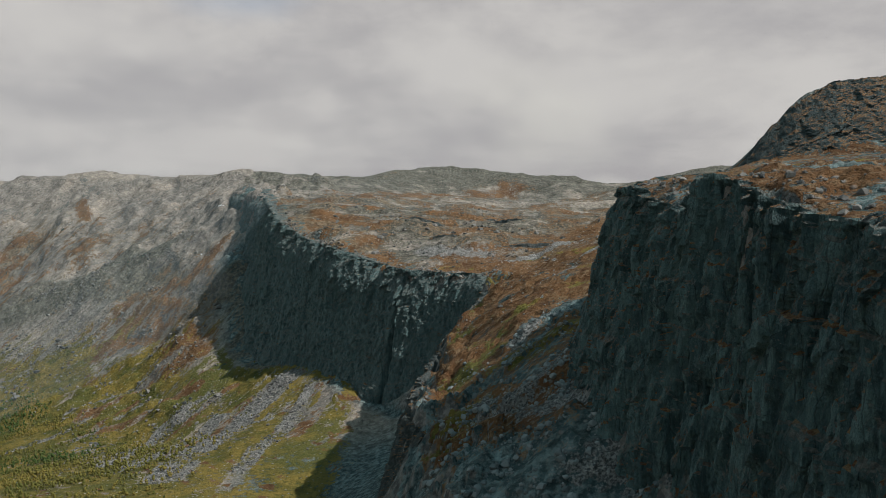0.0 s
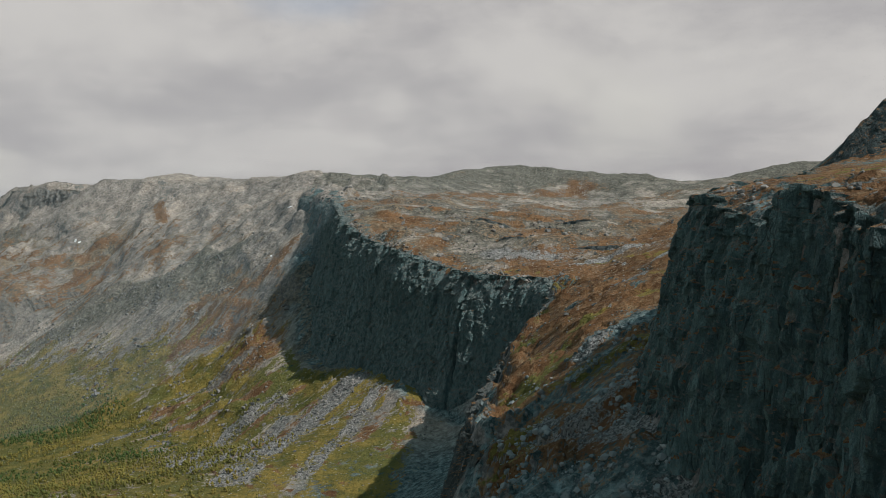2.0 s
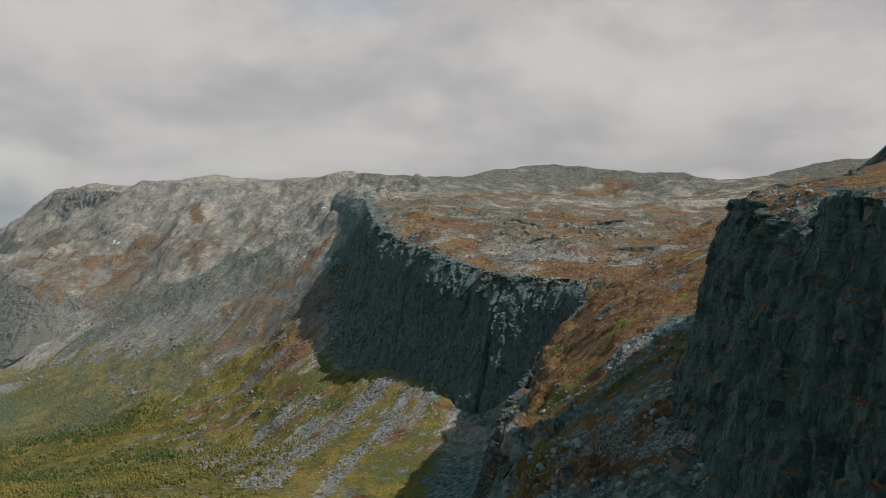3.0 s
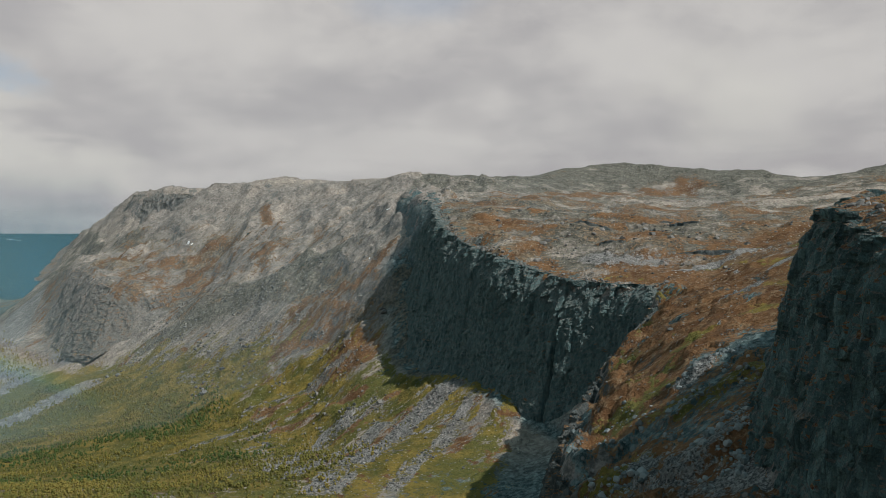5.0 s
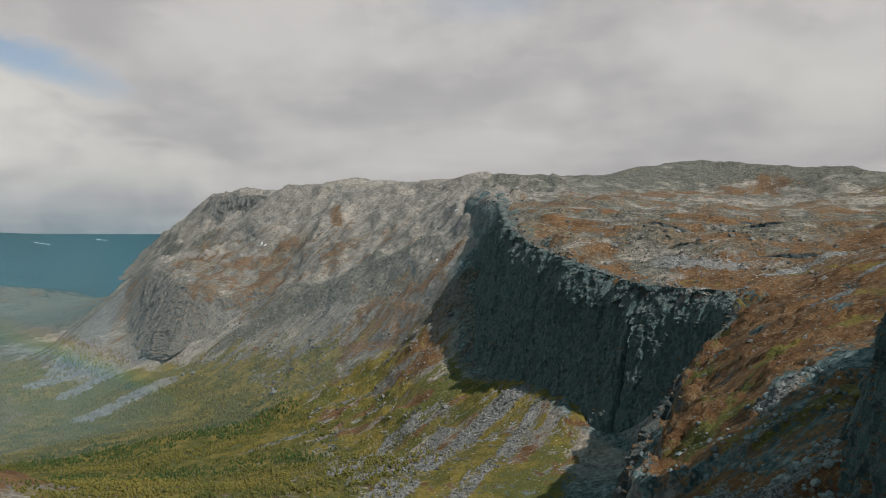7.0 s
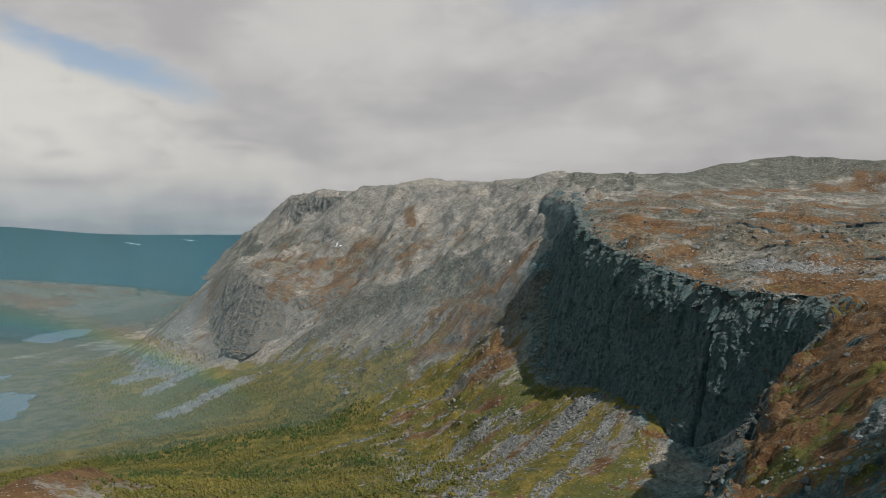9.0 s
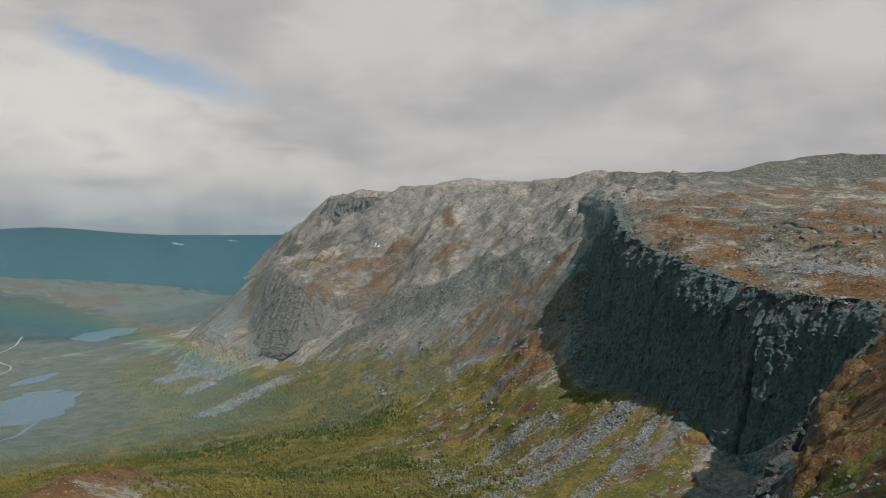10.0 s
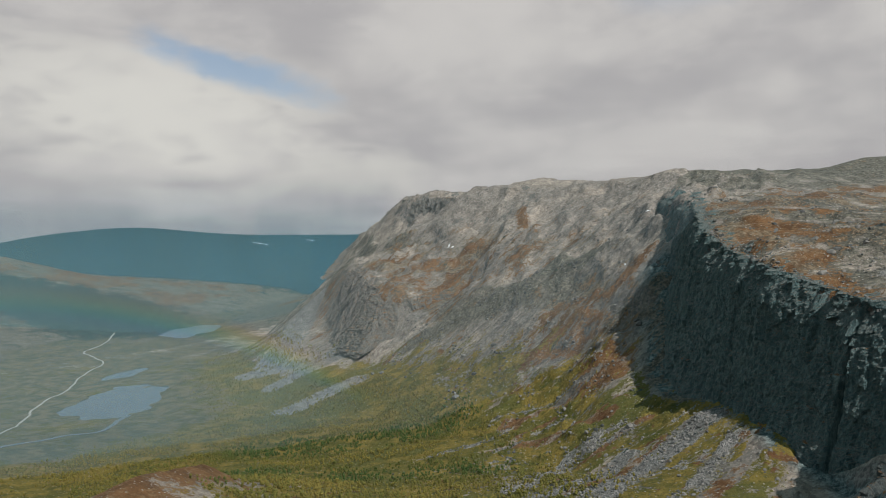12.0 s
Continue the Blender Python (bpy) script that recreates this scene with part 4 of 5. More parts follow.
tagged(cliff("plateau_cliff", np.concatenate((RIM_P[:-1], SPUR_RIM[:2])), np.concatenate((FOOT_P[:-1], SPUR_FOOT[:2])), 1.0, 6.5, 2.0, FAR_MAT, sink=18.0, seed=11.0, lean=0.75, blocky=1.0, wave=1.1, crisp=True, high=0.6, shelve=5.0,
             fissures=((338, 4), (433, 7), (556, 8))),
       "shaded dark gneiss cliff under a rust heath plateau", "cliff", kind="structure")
tagged(cliff("flank_crag", RIM_C, FOOT_C, 1.4, 6.0, 3.6, CRAG_MAT, sink=10.0, seed=23.0, blocky=1.0, wave=1.8, crisp=True, high=0.9, fissures=((240, 12), (300, 14), (345, 9), (410, 10)), shelve=3.0),
       "pale grey rock crag on the mountain flank", "crag", kind="structure")
tagged(cliff("spur_wall", SPUR_RIM, SPUR_FOOT, 0.95, 2.0, 2.0, SPUR_MAT, sink=6.0, seed=37.0, lean=0.9, blocky=0.9, wave=1.2, crisp=True, high=0.9),
       "broken dark rock wall with rust heath ledges below the spur", "crag", kind="structure")
tagged(cliff("dome_face", np.array(((168, 426, 280), (184, 434, 300), (206, 440, 320), (232, 445, 335), (300, 440, 342), (400, 428, 345), (480, 415, 350))),
             np.array(((166, 421, 277), (180, 406, 281), (208, 388, 284), (260, 368, 286), (330, 350, 288), (420, 330, 290), (500, 310, 292))),
             0.8, 3.5, 2.2, DOME_MAT, seed=51.0, lean=1.15, crisp=True, high=0.42, blocky=1.0), "rounded rock dome coloured dark as under cloud, with narrow rust heath ledges", "hill", kind="structure")
SHOULDER_MAT = cliff_material("grey_crag", (0.088, 0.094, 0.092), (0.225, 0.222, 0.21), (0.145, 0.147, 0.14), 0.86, 0.12, 0.4)
tagged(cliff("shoulder_cliff", np.array(((-1190, 1399, 152), (-1222, 1490, 200), (-1226, 1555, 246), (-1185, 1600, 296), (-1100, 1545, 324), (-1004, 1460, 332), (-880, 1425, 330), (-800, 1395, 322))),
             np.array(((-1130, 1345, 138), (-1080, 1345, 160), (-1030, 1345, 186), (-975, 1350, 224), (-960, 1396, 262), (-913, 1410, 288), (-850, 1395, 296), (-800, 1375, 300))),
             2.4, 13.0, 3.8, SHOULDER_MAT, seed=61.0, lean=0.9, blocky=1.0, wave=1.4, crisp=True, high=0.7, shelve=2.0), "grey broken cliffs under the mountain's shoulder", "cliff", kind="structure")
tagged(cliff("cirque_crag", np.array(((-800, 1262, 248), (-764, 1284, 262), (-722, 1284, 257), (-680, 1272, 245), (-651, 1262, 236))),
             np.array(((-800, 1246, 236), (-742, 1250, 228), (-692, 1238, 222), (-650, 1228, 222), (-640, 1225, 222))),
             1.4, 8.0, 3.6, SHOULDER_MAT, seed=67.0, lean=0.8, blocky=1.2, crisp=True, high=0.5, shelve=2.0), "dark broken crag in the mountain's hollow", "crag", kind="structure")
tagged(cliff("cirque_crag", np.array(((-713, 1381, 331), (-679, 1366, 312), (-649, 1336, 290), (-625, 1290, 270), (-610, 1240, 262))),
             np.array(((-745, 1365, 312), (-722, 1340, 290), (-700, 1310, 268), (-672, 1270, 246), (-640, 1225, 236))),
             1.6, 8.0, 4.0, SHOULDER_MAT, seed=73.0, lean=0.9, blocky=1.0, crisp=True, high=0.6, shelve=2.0), "grey cliff walling the mountain's hollow", "crag", kind="structure")


def outcrop_band(pts, tall, seed):
    """A low broken band of bare rock that faces the valley."""
    p = np.array(pts, float)
    g = ground(p[:, 0], p[:, 1])
    rim = np.column_stack((p, g + tall * 0.45))
    foot = np.column_stack((p[:, 0] - 2.0, p[:, 1] - 5.0, g - tall * 0.5))
    rim[0, 2], rim[-1, 2] = foot[0, 2] + 1, foot[-1, 2] + 1
    return tagged(cliff("rock_outcrop", rim, foot, 0.9, 1.0, 2.2, SPUR_MAT, sink=3.0, seed=seed, lean=0.7),
                  "low dark band of bare rock on the heath plateau", "outcrop", group="rock outcrops")


for _n, _q in enumerate((((-52, 772), (-30, 765), (-8, 760), (8, 764)), ((-18, 704), (-4, 696), (12, 684), (24, 680)), ((34, 812), (52, 804), (80, 788), (104, 776)),
                         ((50, 668), (72, 660), (94, 652), (108, 655)), ((-125, 870), (-100, 862), (-70, 858)), ((20, 870), (60, 862), (100, 868)))):
    outcrop_band(_q, (7.0, 6.0, 8.0, 6.0, 5.0, 5.0)[_n], 71.0 + _n)


# ---- water, road, snow ----
def water_material():
    m, n = material("lake_water")
    pos = n.put("ShaderNodeNewGeometry").outputs["Position"]
    b = n.put("ShaderNodeBsdfPrincipled", {"Base Color": (0.02, 0.06, 0.10, 1), "Roughness": 0.12, "IOR": 1.33, "Normal": n.put(
        "ShaderNodeBump", {"Height": n.noise(n.scaled(pos, (1, 1, 0)), 0.35, 3.0), "Distance": 0.05, "Strength": 0.15}).outputs[0]})
    n.put("ShaderNodeOutputMaterial", {0: b.outputs[0]})
    return m


def plain_material(name, dark, light, scale, rough=0.9, bump=0.05):
    m, n = material(name)
    pos = n.put("ShaderNodeNewGeometry").outputs["Position"]
    a, b = n.noise(pos, scale, 6.0, 0.65), n.noise(pos, scale * 0.13, 4.0, 0.6)
    fac = n.ramp(n.math("ADD", n.math("MULTIPLY", a, 0.6), n.math("MULTIPLY", b, 0.4)), 0.36, 0.64)
    finish(n, n.mix(fac, dark, light), rough, a, bump, 0.8)
    return m


WATER = water_material()
GRAVEL = plain_material("pale_gravel", (0.24, 0.225, 0.20), (0.38, 0.36, 0.33), 0.6)
SNOW = plain_material("old_snow", (0.70, 0.71, 0.72), (0.86, 0.87, 0.88), 0.4, 0.6)


def disc(name, cx, cy, z, a, b, turn, mat, rings=6, spokes=48, ragged=0.0):
    t = np.linspace(0, 2 * math.pi, spokes, endpoint=False)
    s, c = math.sin(turn), math.cos(turn)
    co = [(cx, cy, z if z is not None else float(ground(cx, cy)) + 0.5)]
    for k in range(1, rings + 1):
        q = k / rings
        wob = 1 + ragged * fbm(np.cos(t) * 1.5 + cx, np.sin(t) * 1.5, cy, 4)
        u, v = a * q * np.cos(t) * wob, b * q * np.sin(t) * wob
        x, y = cx - u * s + v * c, cy + u * c + v * s
        h = np.full(spokes, z) if z is not None else ground(x, y) + 0.6 * (1 - q) + 0.15
        co += list(np.stack((x, y, h), 1))
    me = bpy.data.meshes.new(name)
    f = [(0, 1 + (i + 1) % spokes, 1 + i) for i in range(spokes)]
    for k in range(rings - 1):
        o, p = 1 + k * spokes, 1 + (k + 1) * spokes
        f += [(o + i, o + (i + 1) % spokes, p + (i + 1) % spokes, p + i) for i in range(spokes)]
    me.from_pydata([tuple(map(float, p)) for p in co], [], f)
    bm = bmesh.new()
    bm.from_mesh(me)
    bmesh.ops.recalc_face_normals(bm, faces=bm.faces)
    if sum(q.normal.z for q in bm.faces) < 0:
        bmesh.ops.reverse_faces(bm, faces=bm.faces)
    bm.to_mesh(me)
    bm.free()
    me.polygons.foreach_set("use_smooth", [True] * len(me.polygons))
    me.materials.append(mat)
    return new(name, me)


def ribbon(name, pts, wide, mat, lift):
    p = np.array(pts, float)
    for _ in range(3):                                     # round the corners
        a, b = p[:-1] * 0.75 + p[1:] * 0.25, p[:-1] * 0.25 + p[1:] * 0.75
        p = np.concatenate((p[:1], np.stack((a, b), 1).reshape(-1, 2), p[-1:]))
    p = p + np.stack((fbm(p[:, 0] / 40, p[:, 1] / 40, 1.0, 3), fbm(p[:, 0] / 40, p[:, 1] / 40, 7.0, 3)), 1) * 6
    t = np.gradient(p, axis=0)
    n = np.stack((-t[:, 1], t[:, 0]), 1) / np.linalg.norm(t, axis=1)[:, None]
    w2 = wide * (1 + 0.5 * fbm(p[:, 0] / 25, p[:, 1] / 25, 3.0, 2))[:, None]
    rows = []
    for k in (-0.5, -0.2, 0.2, 0.5):
        q = p + n * w2 * k
        rows.append(np.stack((q[:, 0], q[:, 1], ground(q[:, 0], q[:, 1]) + lift + 0.12 * (abs(k) < 0.3)), 1))
    co = np.stack(rows, 1)
    return mesh_object(name, co.reshape(-1, 3), grid_faces(co.shape[0], 4), mat)


for _i, _l in enumerate(LAKES):
    tagged(disc("water", _l[0], _l[1], -1.1, _l[2] * 1.5, _l[3] * 1.6, _l[4], WATER),
           ("still grey-blue lake on the valley floor", "small shallow pond beside the lake", "distant lake below the hills")[_i], "lake", kind="structure")
tagged(ribbon("road", ((-900, 440), (-975, 536), (-1019, 589), (-1091, 638), (-1136, 683), (-1162, 728), (-1219, 771), (-1290, 832), (-1349, 911),
                       (-1400, 925), (-1458, 943), (-1507, 950), (-1560, 1040), (-1700, 1150)), 3.2, GRAVEL, 0.55),
       "pale gravel track winding along the valley floor", "road", kind="structure")
tagged(ribbon("stream", ((-935, 690), (-914, 660), (-887, 626), (-879, 606), (-902, 582), (-901, 540), (-912, 506), (-860, 430)), 7, WATER, 0.5),
       "narrow stream winding out of the lake", "stream", kind="structure")
for _x, _y, _a, _b, _t in ((-311, 1037, 5, 1.2, 1.2), (-304, 933, 2.2, 0.9, 0.6), (-745, 1222, 7, 2, 1.5), (-3040, 2857, 42, 4, 1.95), (-2904, 3104, 36, 3.5, 1.94)):
    tagged(disc("snow_patch", _x, _y, None, _a, _b, _t, SNOW, 4, 24, 0.8),
           "old white snow patch lying in a mountain hollow", "snow", group="snow patches")


# ---- stones ----
def stone_variants(k):
    """Angular boulders: cut icospheres of about one metre."""
    out = []
    for i in range(k):
        rng = random.Random(100 + i)
        bm = bmesh.new()
        bmesh.ops.create_icosphere(bm, subdivisions=1 if i % 3 else 2, radius=0.62)
        turn = Euler((rng.uniform(-0.5, 0.5), rng.uniform(-0.5, 0.5), rng.uniform(0, 3))).to_matrix()
        for nrm in ((1, 0, 0), (-1, 0, 0), (0, 1, 0), (0, -1, 0), (0, 0, 1), (0.6, 0.5, 0.6), (-0.7, 0.4, 0.5), (0.2, -0.8, 0.5)):
            nrm, cut = (turn @ Vector(nrm)).normalized(), rng.uniform(0.26, 0.44)
            for q in bm.verts:
                over = q.co.dot(nrm) - cut
                if over > 0:
                    q.co -= nrm * over
        for q in bm.verts:
            q.co = Vector((q.co.x * 1.15, q.co.y, q.co.z * 0.8)) * (1 + rng.uniform(-0.06, 0.06))
        bm.verts.index_update()
        bmesh.ops.triangulate(bm, faces=bm.faces)
        out.append((np.array([q.co[:] for q in bm.verts]), np.array([[q.index for q in f.verts] for f in bm.faces])))
        bm.free()
    return out


def scatter(name, spots, sizes, variants, mat, rng, sink=0.25, squash=1.0, tint=None, smooth=False):
    """Many copies of small meshes joined into one."""
    n = len(spots)
    pick, turn = rng.randint(0, len(variants), n), rng.uniform(0, 2 * math.pi, n)
    tip = rng.uniform(-0.5, 0.5, n) * squash
    cos, faces, base, shades = [], [], 0, []
    for k, (v, f) in enumerate(variants):
        m = np.where(pick == k)[0]
        if not len(m):
            continue
        c, s = np.cos(turn[m])[:, None], np.sin(turn[m])[:, None]
        ct, st = np.cos(tip[m])[:, None], np.sin(tip[m])[:, None]
        vx, vy, vz = v[None, :, 0], v[None, :, 1] * ct - v[None, :, 2] * st, v[None, :, 1] * st + v[None, :, 2] * ct
        p = np.stack((vx * c - vy * s, vx * s + vy * c, vz + 0 * vx), -1) * sizes[m][:, None, None]
        p = p + spots[m][:, None, :] + np.array((0, 0, 1.0)) * (sizes[m] * (0.4 - sink))[:, None, None]
        cos.append(p.reshape(-1, 3))
        faces.append((f[None] + (base + np.arange(len(m)) * len(v))[:, None, None]).reshape(-1, 3))
        base += len(m) * len(v)
        if tint is not None:
            shades.append(np.repeat(tint[m], len(v)))
    ob = mesh_object(name, np.concatenate(cos), np.concatenate(faces), mat, smooth=smooth)
    if tint is not None:
        give(ob, "green_and_shade", np.concatenate(shades))
    return ob


def stone_material(name, a, b, c):
    m, n = material(name)
    geo = n.put("ShaderNodeNewGeometry")
    pos = geo.outputs["Position"]
    tone = n.put("ShaderNodeObjectInfo").outputs["Random"]
    each = n.math("FRACT", n.math("ADD", geo.outputs["Random Per Island"], tone))
    fine = n.noise(pos, 2.5, 5.0, 0.65)
    col = n.mix(each, a, b)
    col = n.mix(n.ramp(fine, 0.5, 0.7), col, c)
    finish(n, col, 0.9, fine, 0.15, 0.8)
    return m


STONE = stone_material("lichen_stone", (0.050, 0.055, 0.056), (0.215, 0.203, 0.188), (0.12, 0.12, 0.112))
DARK_STONE = stone_material("gneiss_block", (0.055, 0.075, 0.079), (0.21, 0.238, 0.24), (0.145, 0.165, 0.166))
STONES = stone_variants(8)
_rs = np.random.RandomState(21)


def place(n, x0, x1, y0, y1, keep):
    """Random spots in a stretch of the plan where keep(x, y, height) exceeds a random draw."""
    x, y = _rs.uniform(x0, x1, n), _rs.uniform(y0, y1, n)
    k = keep(x, y, sheet(x, y)) > _rs.uniform(0, 1, n)
    x, y = x[k], y[k]
    return np.stack((x, y, ground(x, y)), 1)


def many_sizes(n, lo, hi):
    return lo * (hi / lo) ** (_rs.uniform(0, 1, n) ** 2.2)


def under_cliff(x, y, z):
    r = runs(x, y, 3.0)
    u = near_line(x, y, np.array(((-90, 560), (-180, 580), (-235, 545), (-300, 610))), 95)
    return np.maximum(sstep(r + 0.07 * u, 0.04, 0.16) * u * 0.35 * (1 - strips(x, y, RUST_STRIPS)), strips(x, y, SCREE_STRIPS))


_p = place(26000, -380, -50, 450, 780, under_cliff)
tagged(scatter("scree_stones", _p, many_sizes(len(_p), 0.7, 2.8), STONES, STONE, _rs), "loose pale grey scree stones under the cliff", "stones", kind="stuff")
_p = place(9000, -10, 50, 120, 300, lambda x, y, z: (0.25 + 0.75 * near_line(x, y, np.array(((30, 282), (56, 295))), 14) + 0.6 * (y < 230)) * (z > 172) * (fbm(x / 14, y / 14, 2.0, 3) > 0.02))
tagged(scatter("talus_stones", _p, many_sizes(len(_p), 0.35, 2.6), STONES, DARK_STONE, _rs), "grey talus blocks heaped at the foot of the cliff", "stones", kind="stuff")
_p = place(26000, -800, -180, 620, 1050, lambda x, y, z: 0.9 * sstep(fbm(x / 45, y / 45, 8.0, 3), 0.0, 0.35) * sstep(z, 45, 70) * (1 - 0.8 * near_line(x, y, FOOT_P, 90)))
tagged(scatter("slope_stones", _p, many_sizes(len(_p), 0.9, 4.6), [q for q in STONES if len(q[1]) < 40], STONE, _rs), "scattered grey boulders on the heath slope", "stones", kind="stuff")
_p = place(6000, -180, 160, 560, 1000, lambda x, y, z: (z > 205) * (0.25 + 0.75 * near_line(x, y, BLOCKS, 40)))
tagged(scatter("plateau_stones", _p, many_sizes(len(_p), 0.8, 3.2), STONES, STONE, _rs), "pale stones strewn over the heath plateau", "stones", kind="stuff")
_p = place(1700, 50, 180, 80, 330, lambda x, y, z: 0.7 * (z > 240) * sstep(fbm(x / 16, y / 16, 5.0, 3), -0.1, 0.3))
tagged(scatter("rim_stones", _p, many_sizes(len(_p), 0.2, 1.0), STONES, STONE, _rs), "small pale stones on the heath above the cliff", "stones", kind="stuff")

def beside(pts, n, spread, lo, hi, seed):
    """Blocks strewn along a line."""
    q, _ = resample(pts, 0.5)
    r = np.random.RandomState(seed)
    k = r.randint(0, len(q), n)
    x, y = q[k, 0] + r.normal(0, spread, n), q[k, 1] + r.normal(0, spread, n)
    return np.stack((x, y, ground(x, y)), 1), lo * (hi / lo) ** (r.uniform(0, 1, n) ** 2)


_p, _z = beside(RIM_P[2:], 900, 5.0, 1.2, 4.5, 4)
_p[:, 2] = np.maximum(_p[:, 2], 0)
tagged(scatter("rim_blocks", _p, _z, STONES, STONE, _rs), "pale broken blocks along the plateau's rim", "stones", kind="stuff")
_p, _z = beside(RIM_N[3:13], 200, 2.4, 0.5, 2.2, 9)
_p[:, 0] += 4.0
_p[:, 2] = ground(_p[:, 0], _p[:, 1])
tagged(scatter("edge_blocks", _p, _z, STONES, STONE, _rs), "grey blocks and slabs along the cliff's edge", "stones", kind="stuff")

# larger boulders, each a thing of its own
BOULDER_MESHES = []
for _k in range(6):
    _v, _f = STONES[_k]
    _o = mesh_object("boulder", _v, _f, STONE, smooth=False)
    BOULDER_MESHES.append(_o.data)
    bpy.data.objects.remove(_o)


def boulders(n, x0, x1, y0, y1, lo, hi, keep, label, group):
    p = place(n * 12, x0, x1, y0, y1, keep)[:n]
    for q in p:
        s = lo * (hi / lo) ** (_rs.uniform() ** 1.6)
        ob = new("boulder", BOULDER_MESHES[_rs.randint(0, 6)])
        ob.matrix_world = pose(q[0], q[1], q[2] + 0.15 * s, _rs.uniform(-15, 15), _rs.uniform(-15, 15), _rs.uniform(0, 360)) @ Matrix.Diagonal((s, s * _rs.uniform(0.8, 1.2), s * _rs.uniform(0.75, 1.1), 1))
        tagged(ob, label, "boulder", group=group)


boulders(36, 0, 75, 200, 520, 1.3, 3.6, lambda x, y, z: 0.5 * (z > 172) + 0 * x, "grey lichen-covered boulder lying on rust heath", "boulders on the spur")
boulders(18, 60, 150, 100, 300, 0.8, 2.4, lambda x, y, z: 0.5 * (z > 244) + 0 * x, "pale grey boulder on the heath above the cliff", "boulders above the cliff")
boulders(60, -700, -190, 640, 960, 2.5, 8.0, lambda x, y, z: 0.5 * (z > 50) + 0 * x, "large dark boulder on the yellow-green slope", "boulders on the slope")
boulders(40, -150, 130, 620, 860, 3.0, 7.0, lambda x, y, z: 0.5 * (z > 216) + 0 * x, "grey boulder among rust heath on the plateau", "boulders on the plateau")
for _x, _y, _s in ((41, 257, 2.4), (43, 258.5, 1.8), (39.5, 259, 1.3)):
    _o = new("boulder", BOULDER_MESHES[2])
    _o.matrix_world = pose(_x, _y, float(ground(_x, _y)) + 0.3, 10, 20, 40 * _x) @ Matrix.Diagonal((_s, _s, _s, 1))
    tagged(_o, "nearly white quartz boulder beside the cliff foot", "boulder", group="white boulders")


# ---- birch woods ----
def leaf_material():
    m, n = material("birch_leaves")
    geo = n.put("ShaderNodeNewGeometry")
    pos = geo.outputs["Position"]
    wide = n.noise(pos, 0.012, 3.0, 0.6)
    fine = n.noise(pos, 1.5, 3.0, 0.6)
    each = n.math("ADD", n.math("MULTIPLY", geo.outputs["Random Per Island"], 0.55), n.math("MULTIPLY", n.ramp(wide, 0.36, 0.64), 0.5))
    col = n.mix(n.ramp(each, 0.1, 1.0), (0.108, 0.112, 0.027), (0.226, 0.176, 0.044))
    col = n.mix(n.ramp(fine, 0.5, 0.75), col, (0.23, 0.205, 0.058))
    # greener trees at random, and a cloud's shade painted as dark green leaves
    col = n.mix(n.math("MULTIPLY", attr(n, "green_and_shade"), 0.85), col, (0.040, 0.088, 0.026))
    b = n.put("ShaderNodeBsdfPrincipled", {"Base Color": col, "Roughness": 0.8, "Specular IOR Level": 0.2})
    lit = n.put("ShaderNodeBsdfTranslucent", {"Color": col})
    n.put("ShaderNodeOutputMaterial", {0: n.put("ShaderNodeMixShader", {0: 0.25, 1: b.outputs[0], 2: lit.outputs[0]}).outputs[0]})
    return m


BARK = plain_material("birch_bark", (0.12, 0.11, 0.10), (0.36, 0.34, 0.31), 3.0)
LEAVES = leaf_material()


def clump(rng, r):
    """A ragged tuft of leaves with eight faces."""
    v = np.array(((1, 0, 0), (0, 1, 0), (-1, 0, 0), (0, -1, 0), (0, 0, 1), (0, 0, -1)), float)
    v = v * np.array([[rng.uniform(0.7, 1.5)] for _ in range(6)]) * r + np.array([[rng.uniform(-0.3, 0.3) * r for _ in range(3)] for _ in range(6)])
    f = np.array(((0, 1, 4), (1, 2, 4), (2, 3, 4), (3, 0, 4), (1, 0, 5), (2, 1, 5), (3, 2, 5), (0, 3, 5)))
    a = rng.uniform(0, 6.28)
    c, s = math.cos(a), math.sin(a)
    return np.stack((v[:, 0] * c - v[:, 1] * s, v[:, 0] * s + v[:, 1] * c, v[:, 2] * 0.8), 1), f


def crown_shape(seed, lumps):
    rng = random.Random(seed)
    vs, fs, base = [], [], 0
    for i in range(lumps):
        v, f = clump(rng, rng.uniform(0.17, 0.27))
        h = rng.uniform(0.32, 0.92)
        a, r = rng.uniform(0, 6.28), 0.20 * (1.1 - abs(h - 0.5)) * rng.uniform(0.2, 1.2)
        vs.append(v * np.array((0.8, 0.8, 1.1)) + np.array((0.8 * r * math.cos(a), 0.8 * r * math.sin(a), h)))
        fs.append(f + base)
        base += len(v)
    return np.concatenate(vs), np.concatenate(fs)


def trunk_shape():
    v = [(0.022 * math.cos(a), 0.022 * math.sin(a), -0.05) for a in (0, 2.1, 4.2)] + [(0.006 + 0.03, 0, 0.75), (0.028, 0.008, 0.75), (0.028, -0.008, 0.75)]
    return np.array(v), np.array([(0, 1, 4), (0, 4, 3), (1, 2, 5), (1, 5, 4), (2, 0, 3), (2, 3, 5)])


CROWNS = [crown_shape(40 + i, 5 + i % 2) for i in range(7)]


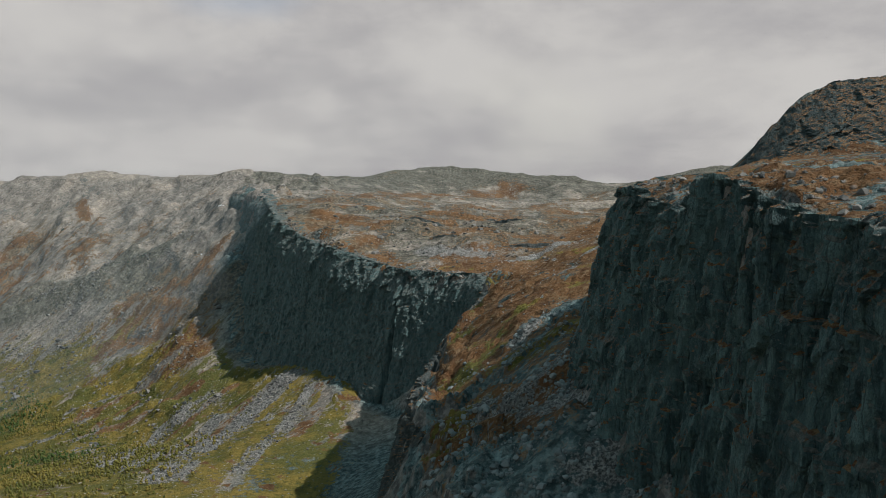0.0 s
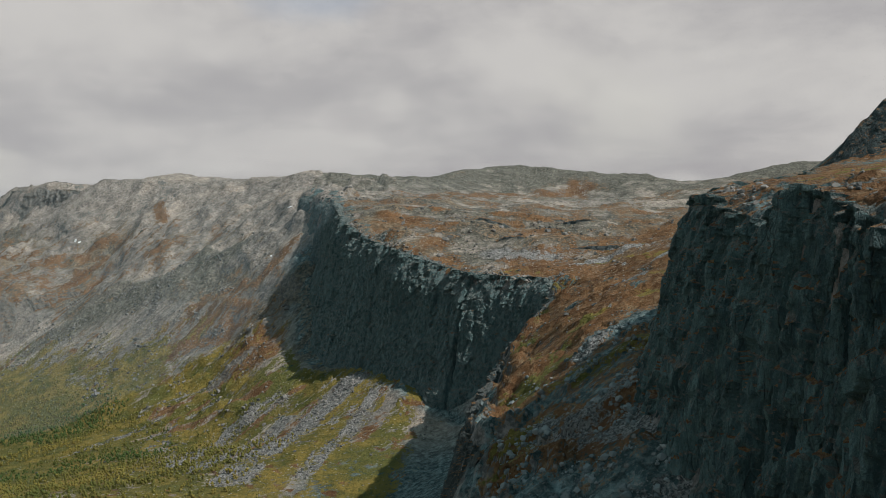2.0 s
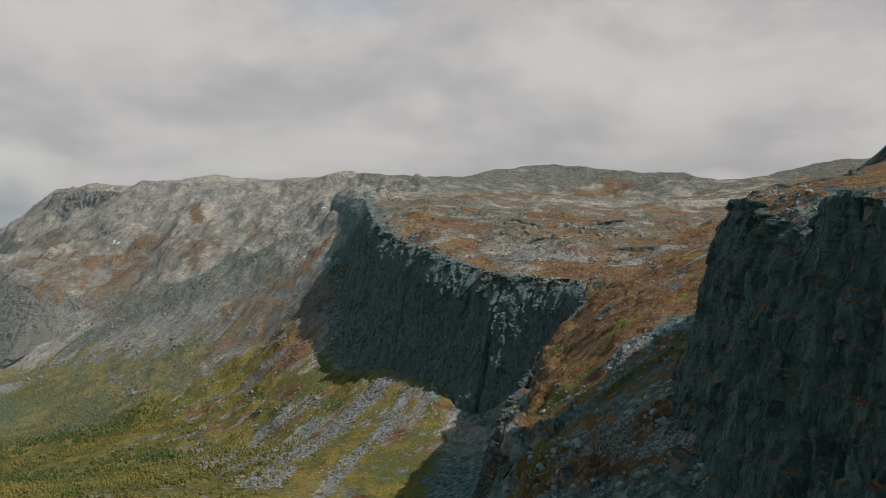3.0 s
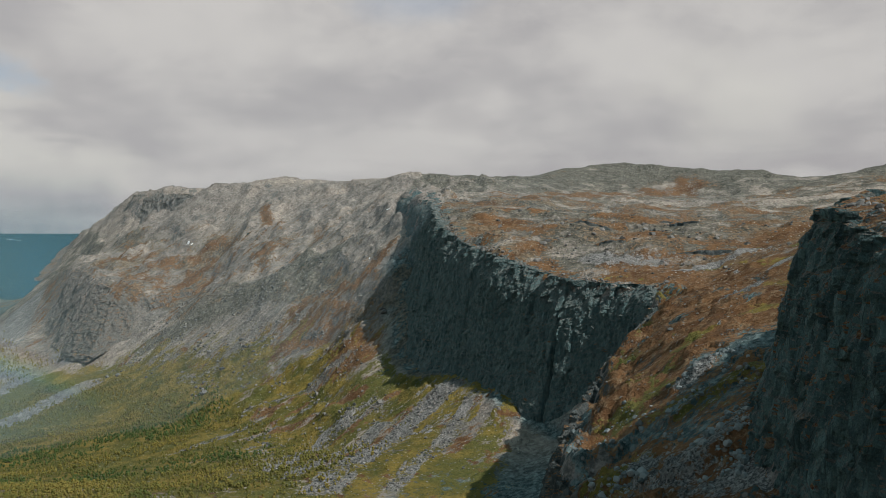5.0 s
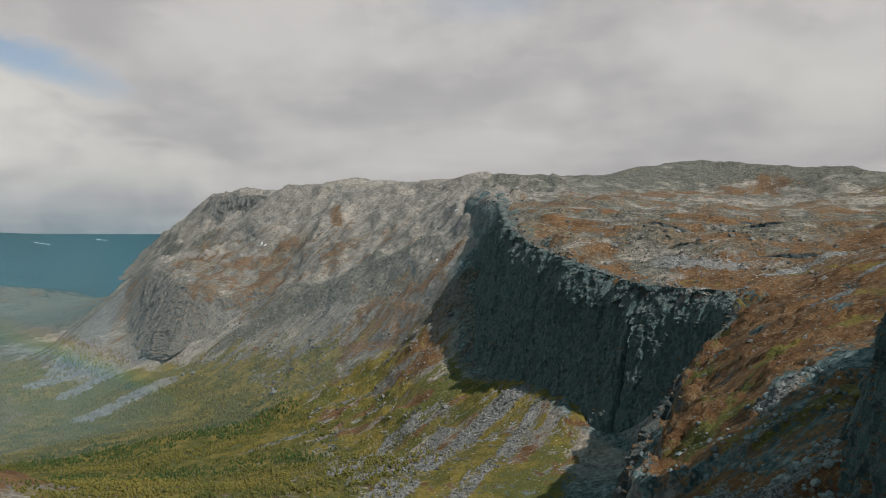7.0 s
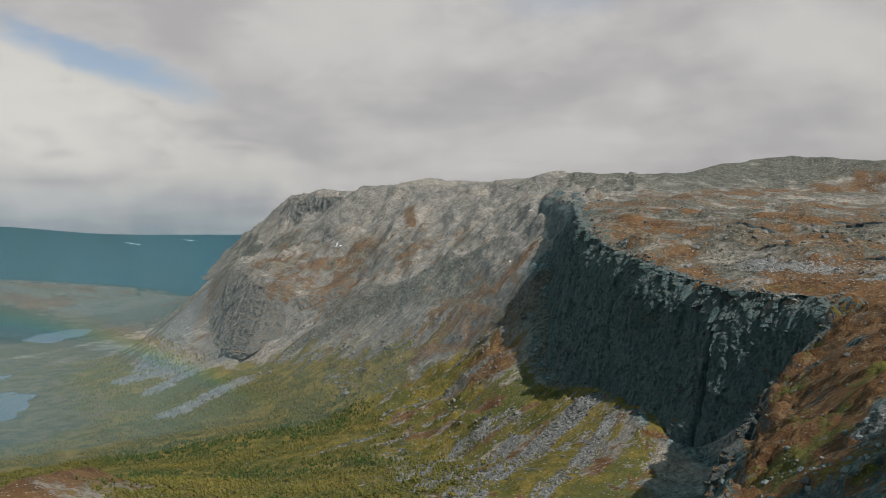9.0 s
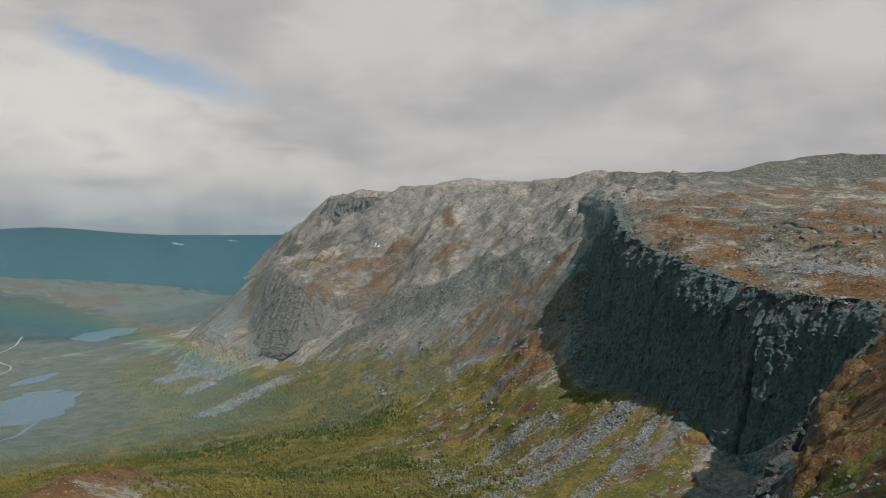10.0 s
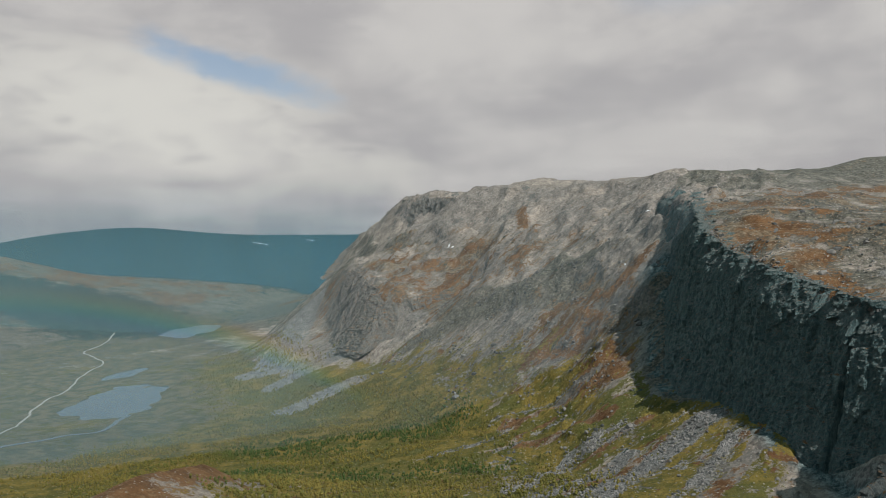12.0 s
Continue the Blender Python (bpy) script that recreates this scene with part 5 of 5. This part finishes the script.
def wood_density(x, y, z):
    d = (1 - sstep(z + 25 * fbm(x / 70, y / 70, 2.0, 3) - 40 * sstep(y, 620, 540), 48, 72)) * sstep(-x, 130, 240)
    d = d * sstep(fbm(x / 42, y / 42, 6.5, 3), -0.38, 0.05)
    d = d * (1 - near_line(x, y, KNOLL, 46)) * sstep(z, 4, 13)
    for a, b, r in (((-690, 885), (-735, 792), 26), ((-815, 960), (-841, 876), 24), ((-800, 985), (-947, 917), 32)):
        d = d * (1 - near_line(x, y, np.array((a, b)), r))
    return d


def spots_of_wood(n, x0, x1, y0, y1):
    return place(n, x0, x1, y0, y1, wood_density)


_p = np.concatenate((spots_of_wood(21000, -800, -130, 340, 900), spots_of_wood(7000, -1250, -800, 560, 1150)))
_h = _rs.uniform(2.0, 4.6, len(_p))
# crowns near this line are coloured darker in place of a cloud's shade
_leaf_shade = np.array(((-600, 640), (-540, 650), (-470, 715), (-440, 770)))
_tint = np.clip(near_line(_p[:, 0], _p[:, 1], _leaf_shade, 75) * 1.8 + near_line(_p[:, 0], _p[:, 1], np.array(((-300, 600), (-420, 560), (-500, 540))), 50) + 0.5 * sstep(fbm(_p[:, 0] / 60, _p[:, 1] / 60, 2.0, 3), 0.1, 0.4), 0, 1)
tagged(scatter("birch_wood", _p, _h, CROWNS, LEAVES, _rs, sink=0.55, squash=0.2, tint=_tint, smooth=True), "autumn yellow and green mountain birch wood", "trees", kind="stuff")
_rs2 = np.random.RandomState(5)
tagged(scatter("birch_trunks", _p, _h, [trunk_shape()], BARK, _rs2, sink=0.4, squash=0.2), "slender pale trunks of the birch wood", "trees", kind="stuff")
_p = place(5000, -800, -150, 560, 1000, lambda x, y, z: 0.9 * sstep(fbm(x / 50, y / 50, 16.5, 3), -0.1, 0.3) * (1 - sstep(z, 90, 150)) * sstep(z, 50, 62))
tagged(scatter("willow_scrub", _p, _rs.uniform(1.2, 3.0, len(_p)), CROWNS[:4], LEAVES, _rs, sink=0.75, squash=0.2), "low green and yellow willow scrub on the slope", "shrubs", kind="stuff")


# single birches at the edge of the knoll
def birch(seed):
    thing = new("birch_tree")
    v, f = trunk_shape()
    mesh_object("trunk", v, f, BARK, thing)
    v, f = crown_shape(seed, 26)
    mesh_object("crown", v, f, LEAVES, thing, smooth=False)
    return thing


BIRCHES = [birch(200 + i) for i in range(4)]
_p = place(900, -470, -330, 380, 520, lambda x, y, z: wood_density(x, y, z))[:64]
for _i, _q in enumerate(_p):
    _s = _rs.uniform(3.2, 5.2)
    _m = pose(_q[0], _q[1], _q[2], 0, 0, _rs.uniform(0, 360)) @ Matrix.Diagonal((_s, _s, _s, 1))
    if _i < 4:
        _o = BIRCHES[_i]
        _o.matrix_basis = _m
    else:
        _o = BIRCHES[_i % 4].copy()
        scene.collection.objects.link(_o)
        for _c in BIRCHES[_i % 4].children:
            _d = _c.copy()
            scene.collection.objects.link(_d)
            _d.parent = _o
        _o.matrix_basis = _m
    tagged(_o, "mountain birch with yellowing leaves on the knoll's edge", "tree", group="birches by the knoll")


# ---- tinted sheets in the valley that stand in for haze and a shower ----
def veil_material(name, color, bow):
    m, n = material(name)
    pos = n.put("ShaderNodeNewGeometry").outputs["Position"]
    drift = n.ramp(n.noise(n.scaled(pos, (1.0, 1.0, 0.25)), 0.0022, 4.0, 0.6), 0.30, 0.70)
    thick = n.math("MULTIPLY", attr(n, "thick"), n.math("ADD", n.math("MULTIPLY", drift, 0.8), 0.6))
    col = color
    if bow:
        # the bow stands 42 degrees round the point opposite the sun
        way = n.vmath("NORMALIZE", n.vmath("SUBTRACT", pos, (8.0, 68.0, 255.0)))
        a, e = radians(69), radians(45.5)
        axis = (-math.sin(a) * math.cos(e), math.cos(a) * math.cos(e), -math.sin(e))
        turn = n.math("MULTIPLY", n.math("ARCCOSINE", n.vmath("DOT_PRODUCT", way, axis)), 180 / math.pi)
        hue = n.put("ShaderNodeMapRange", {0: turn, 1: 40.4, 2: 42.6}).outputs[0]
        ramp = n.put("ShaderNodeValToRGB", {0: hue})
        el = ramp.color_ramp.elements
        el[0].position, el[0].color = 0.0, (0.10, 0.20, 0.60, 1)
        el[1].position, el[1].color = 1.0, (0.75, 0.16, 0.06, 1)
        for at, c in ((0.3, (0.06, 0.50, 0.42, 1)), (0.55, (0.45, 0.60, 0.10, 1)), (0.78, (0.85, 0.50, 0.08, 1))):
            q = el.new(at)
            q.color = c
        # the bow and the brighter air inside it are painted into the sheet
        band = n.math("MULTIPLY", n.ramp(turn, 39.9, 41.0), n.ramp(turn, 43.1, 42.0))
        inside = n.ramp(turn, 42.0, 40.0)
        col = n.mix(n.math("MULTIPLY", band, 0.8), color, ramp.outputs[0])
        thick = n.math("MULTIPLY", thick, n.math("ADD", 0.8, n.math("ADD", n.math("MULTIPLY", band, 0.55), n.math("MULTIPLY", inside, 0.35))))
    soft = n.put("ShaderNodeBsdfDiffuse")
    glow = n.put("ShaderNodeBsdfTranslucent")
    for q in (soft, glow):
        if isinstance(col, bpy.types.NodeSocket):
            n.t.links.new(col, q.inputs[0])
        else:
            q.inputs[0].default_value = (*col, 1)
    tinted = n.put("ShaderNodeMixShader", {0: 0.5, 1: soft.outputs[0], 2: glow.outputs[0]})
    mixed = n.put("ShaderNodeMixShader", {0: thick, 1: n.put("ShaderNodeBsdfTransparent").outputs[0], 2: tinted.outputs[0]})
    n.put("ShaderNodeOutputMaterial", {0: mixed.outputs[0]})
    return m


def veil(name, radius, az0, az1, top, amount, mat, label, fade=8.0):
    """A curved tinted sheet in place of hazy air, thinning out upwards and at both ends."""
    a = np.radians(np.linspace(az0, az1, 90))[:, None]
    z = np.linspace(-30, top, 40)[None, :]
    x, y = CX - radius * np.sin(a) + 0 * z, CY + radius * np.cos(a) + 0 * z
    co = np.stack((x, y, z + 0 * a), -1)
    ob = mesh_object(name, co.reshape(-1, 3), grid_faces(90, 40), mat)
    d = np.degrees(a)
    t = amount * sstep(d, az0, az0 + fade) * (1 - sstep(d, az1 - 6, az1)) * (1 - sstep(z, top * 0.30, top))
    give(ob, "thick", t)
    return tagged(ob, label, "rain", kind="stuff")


# the sheets' colours lay painted haze over whatever stands behind them
veil("haze_veil", 860, -30, 100, 560, 0.11, veil_material("thin_haze", (0.40, 0.53, 0.60), False), "thin tinted sheet standing in for haze before the mountain", 25)
veil("rain_veil", 930, 36, 88, 260, 0.15, veil_material("near_shower_tint", (0.29, 0.47, 0.50), True), "tinted sheet for a thin shower, with a faint painted rainbow", 9)
veil("rain_veil", 2050, 36, 90, 420, 0.20, veil_material("mid_haze_tint", (0.19, 0.38, 0.41), False), "thin tinted sheet standing in for haze over the valley floor", 6)
veil("rain_veil", 3000, 36, 90, 520, 0.46, veil_material("far_haze_tint", (0.05, 0.20, 0.31), False), "blue tinted sheet standing in for haze before the far wooded ridge", 3)
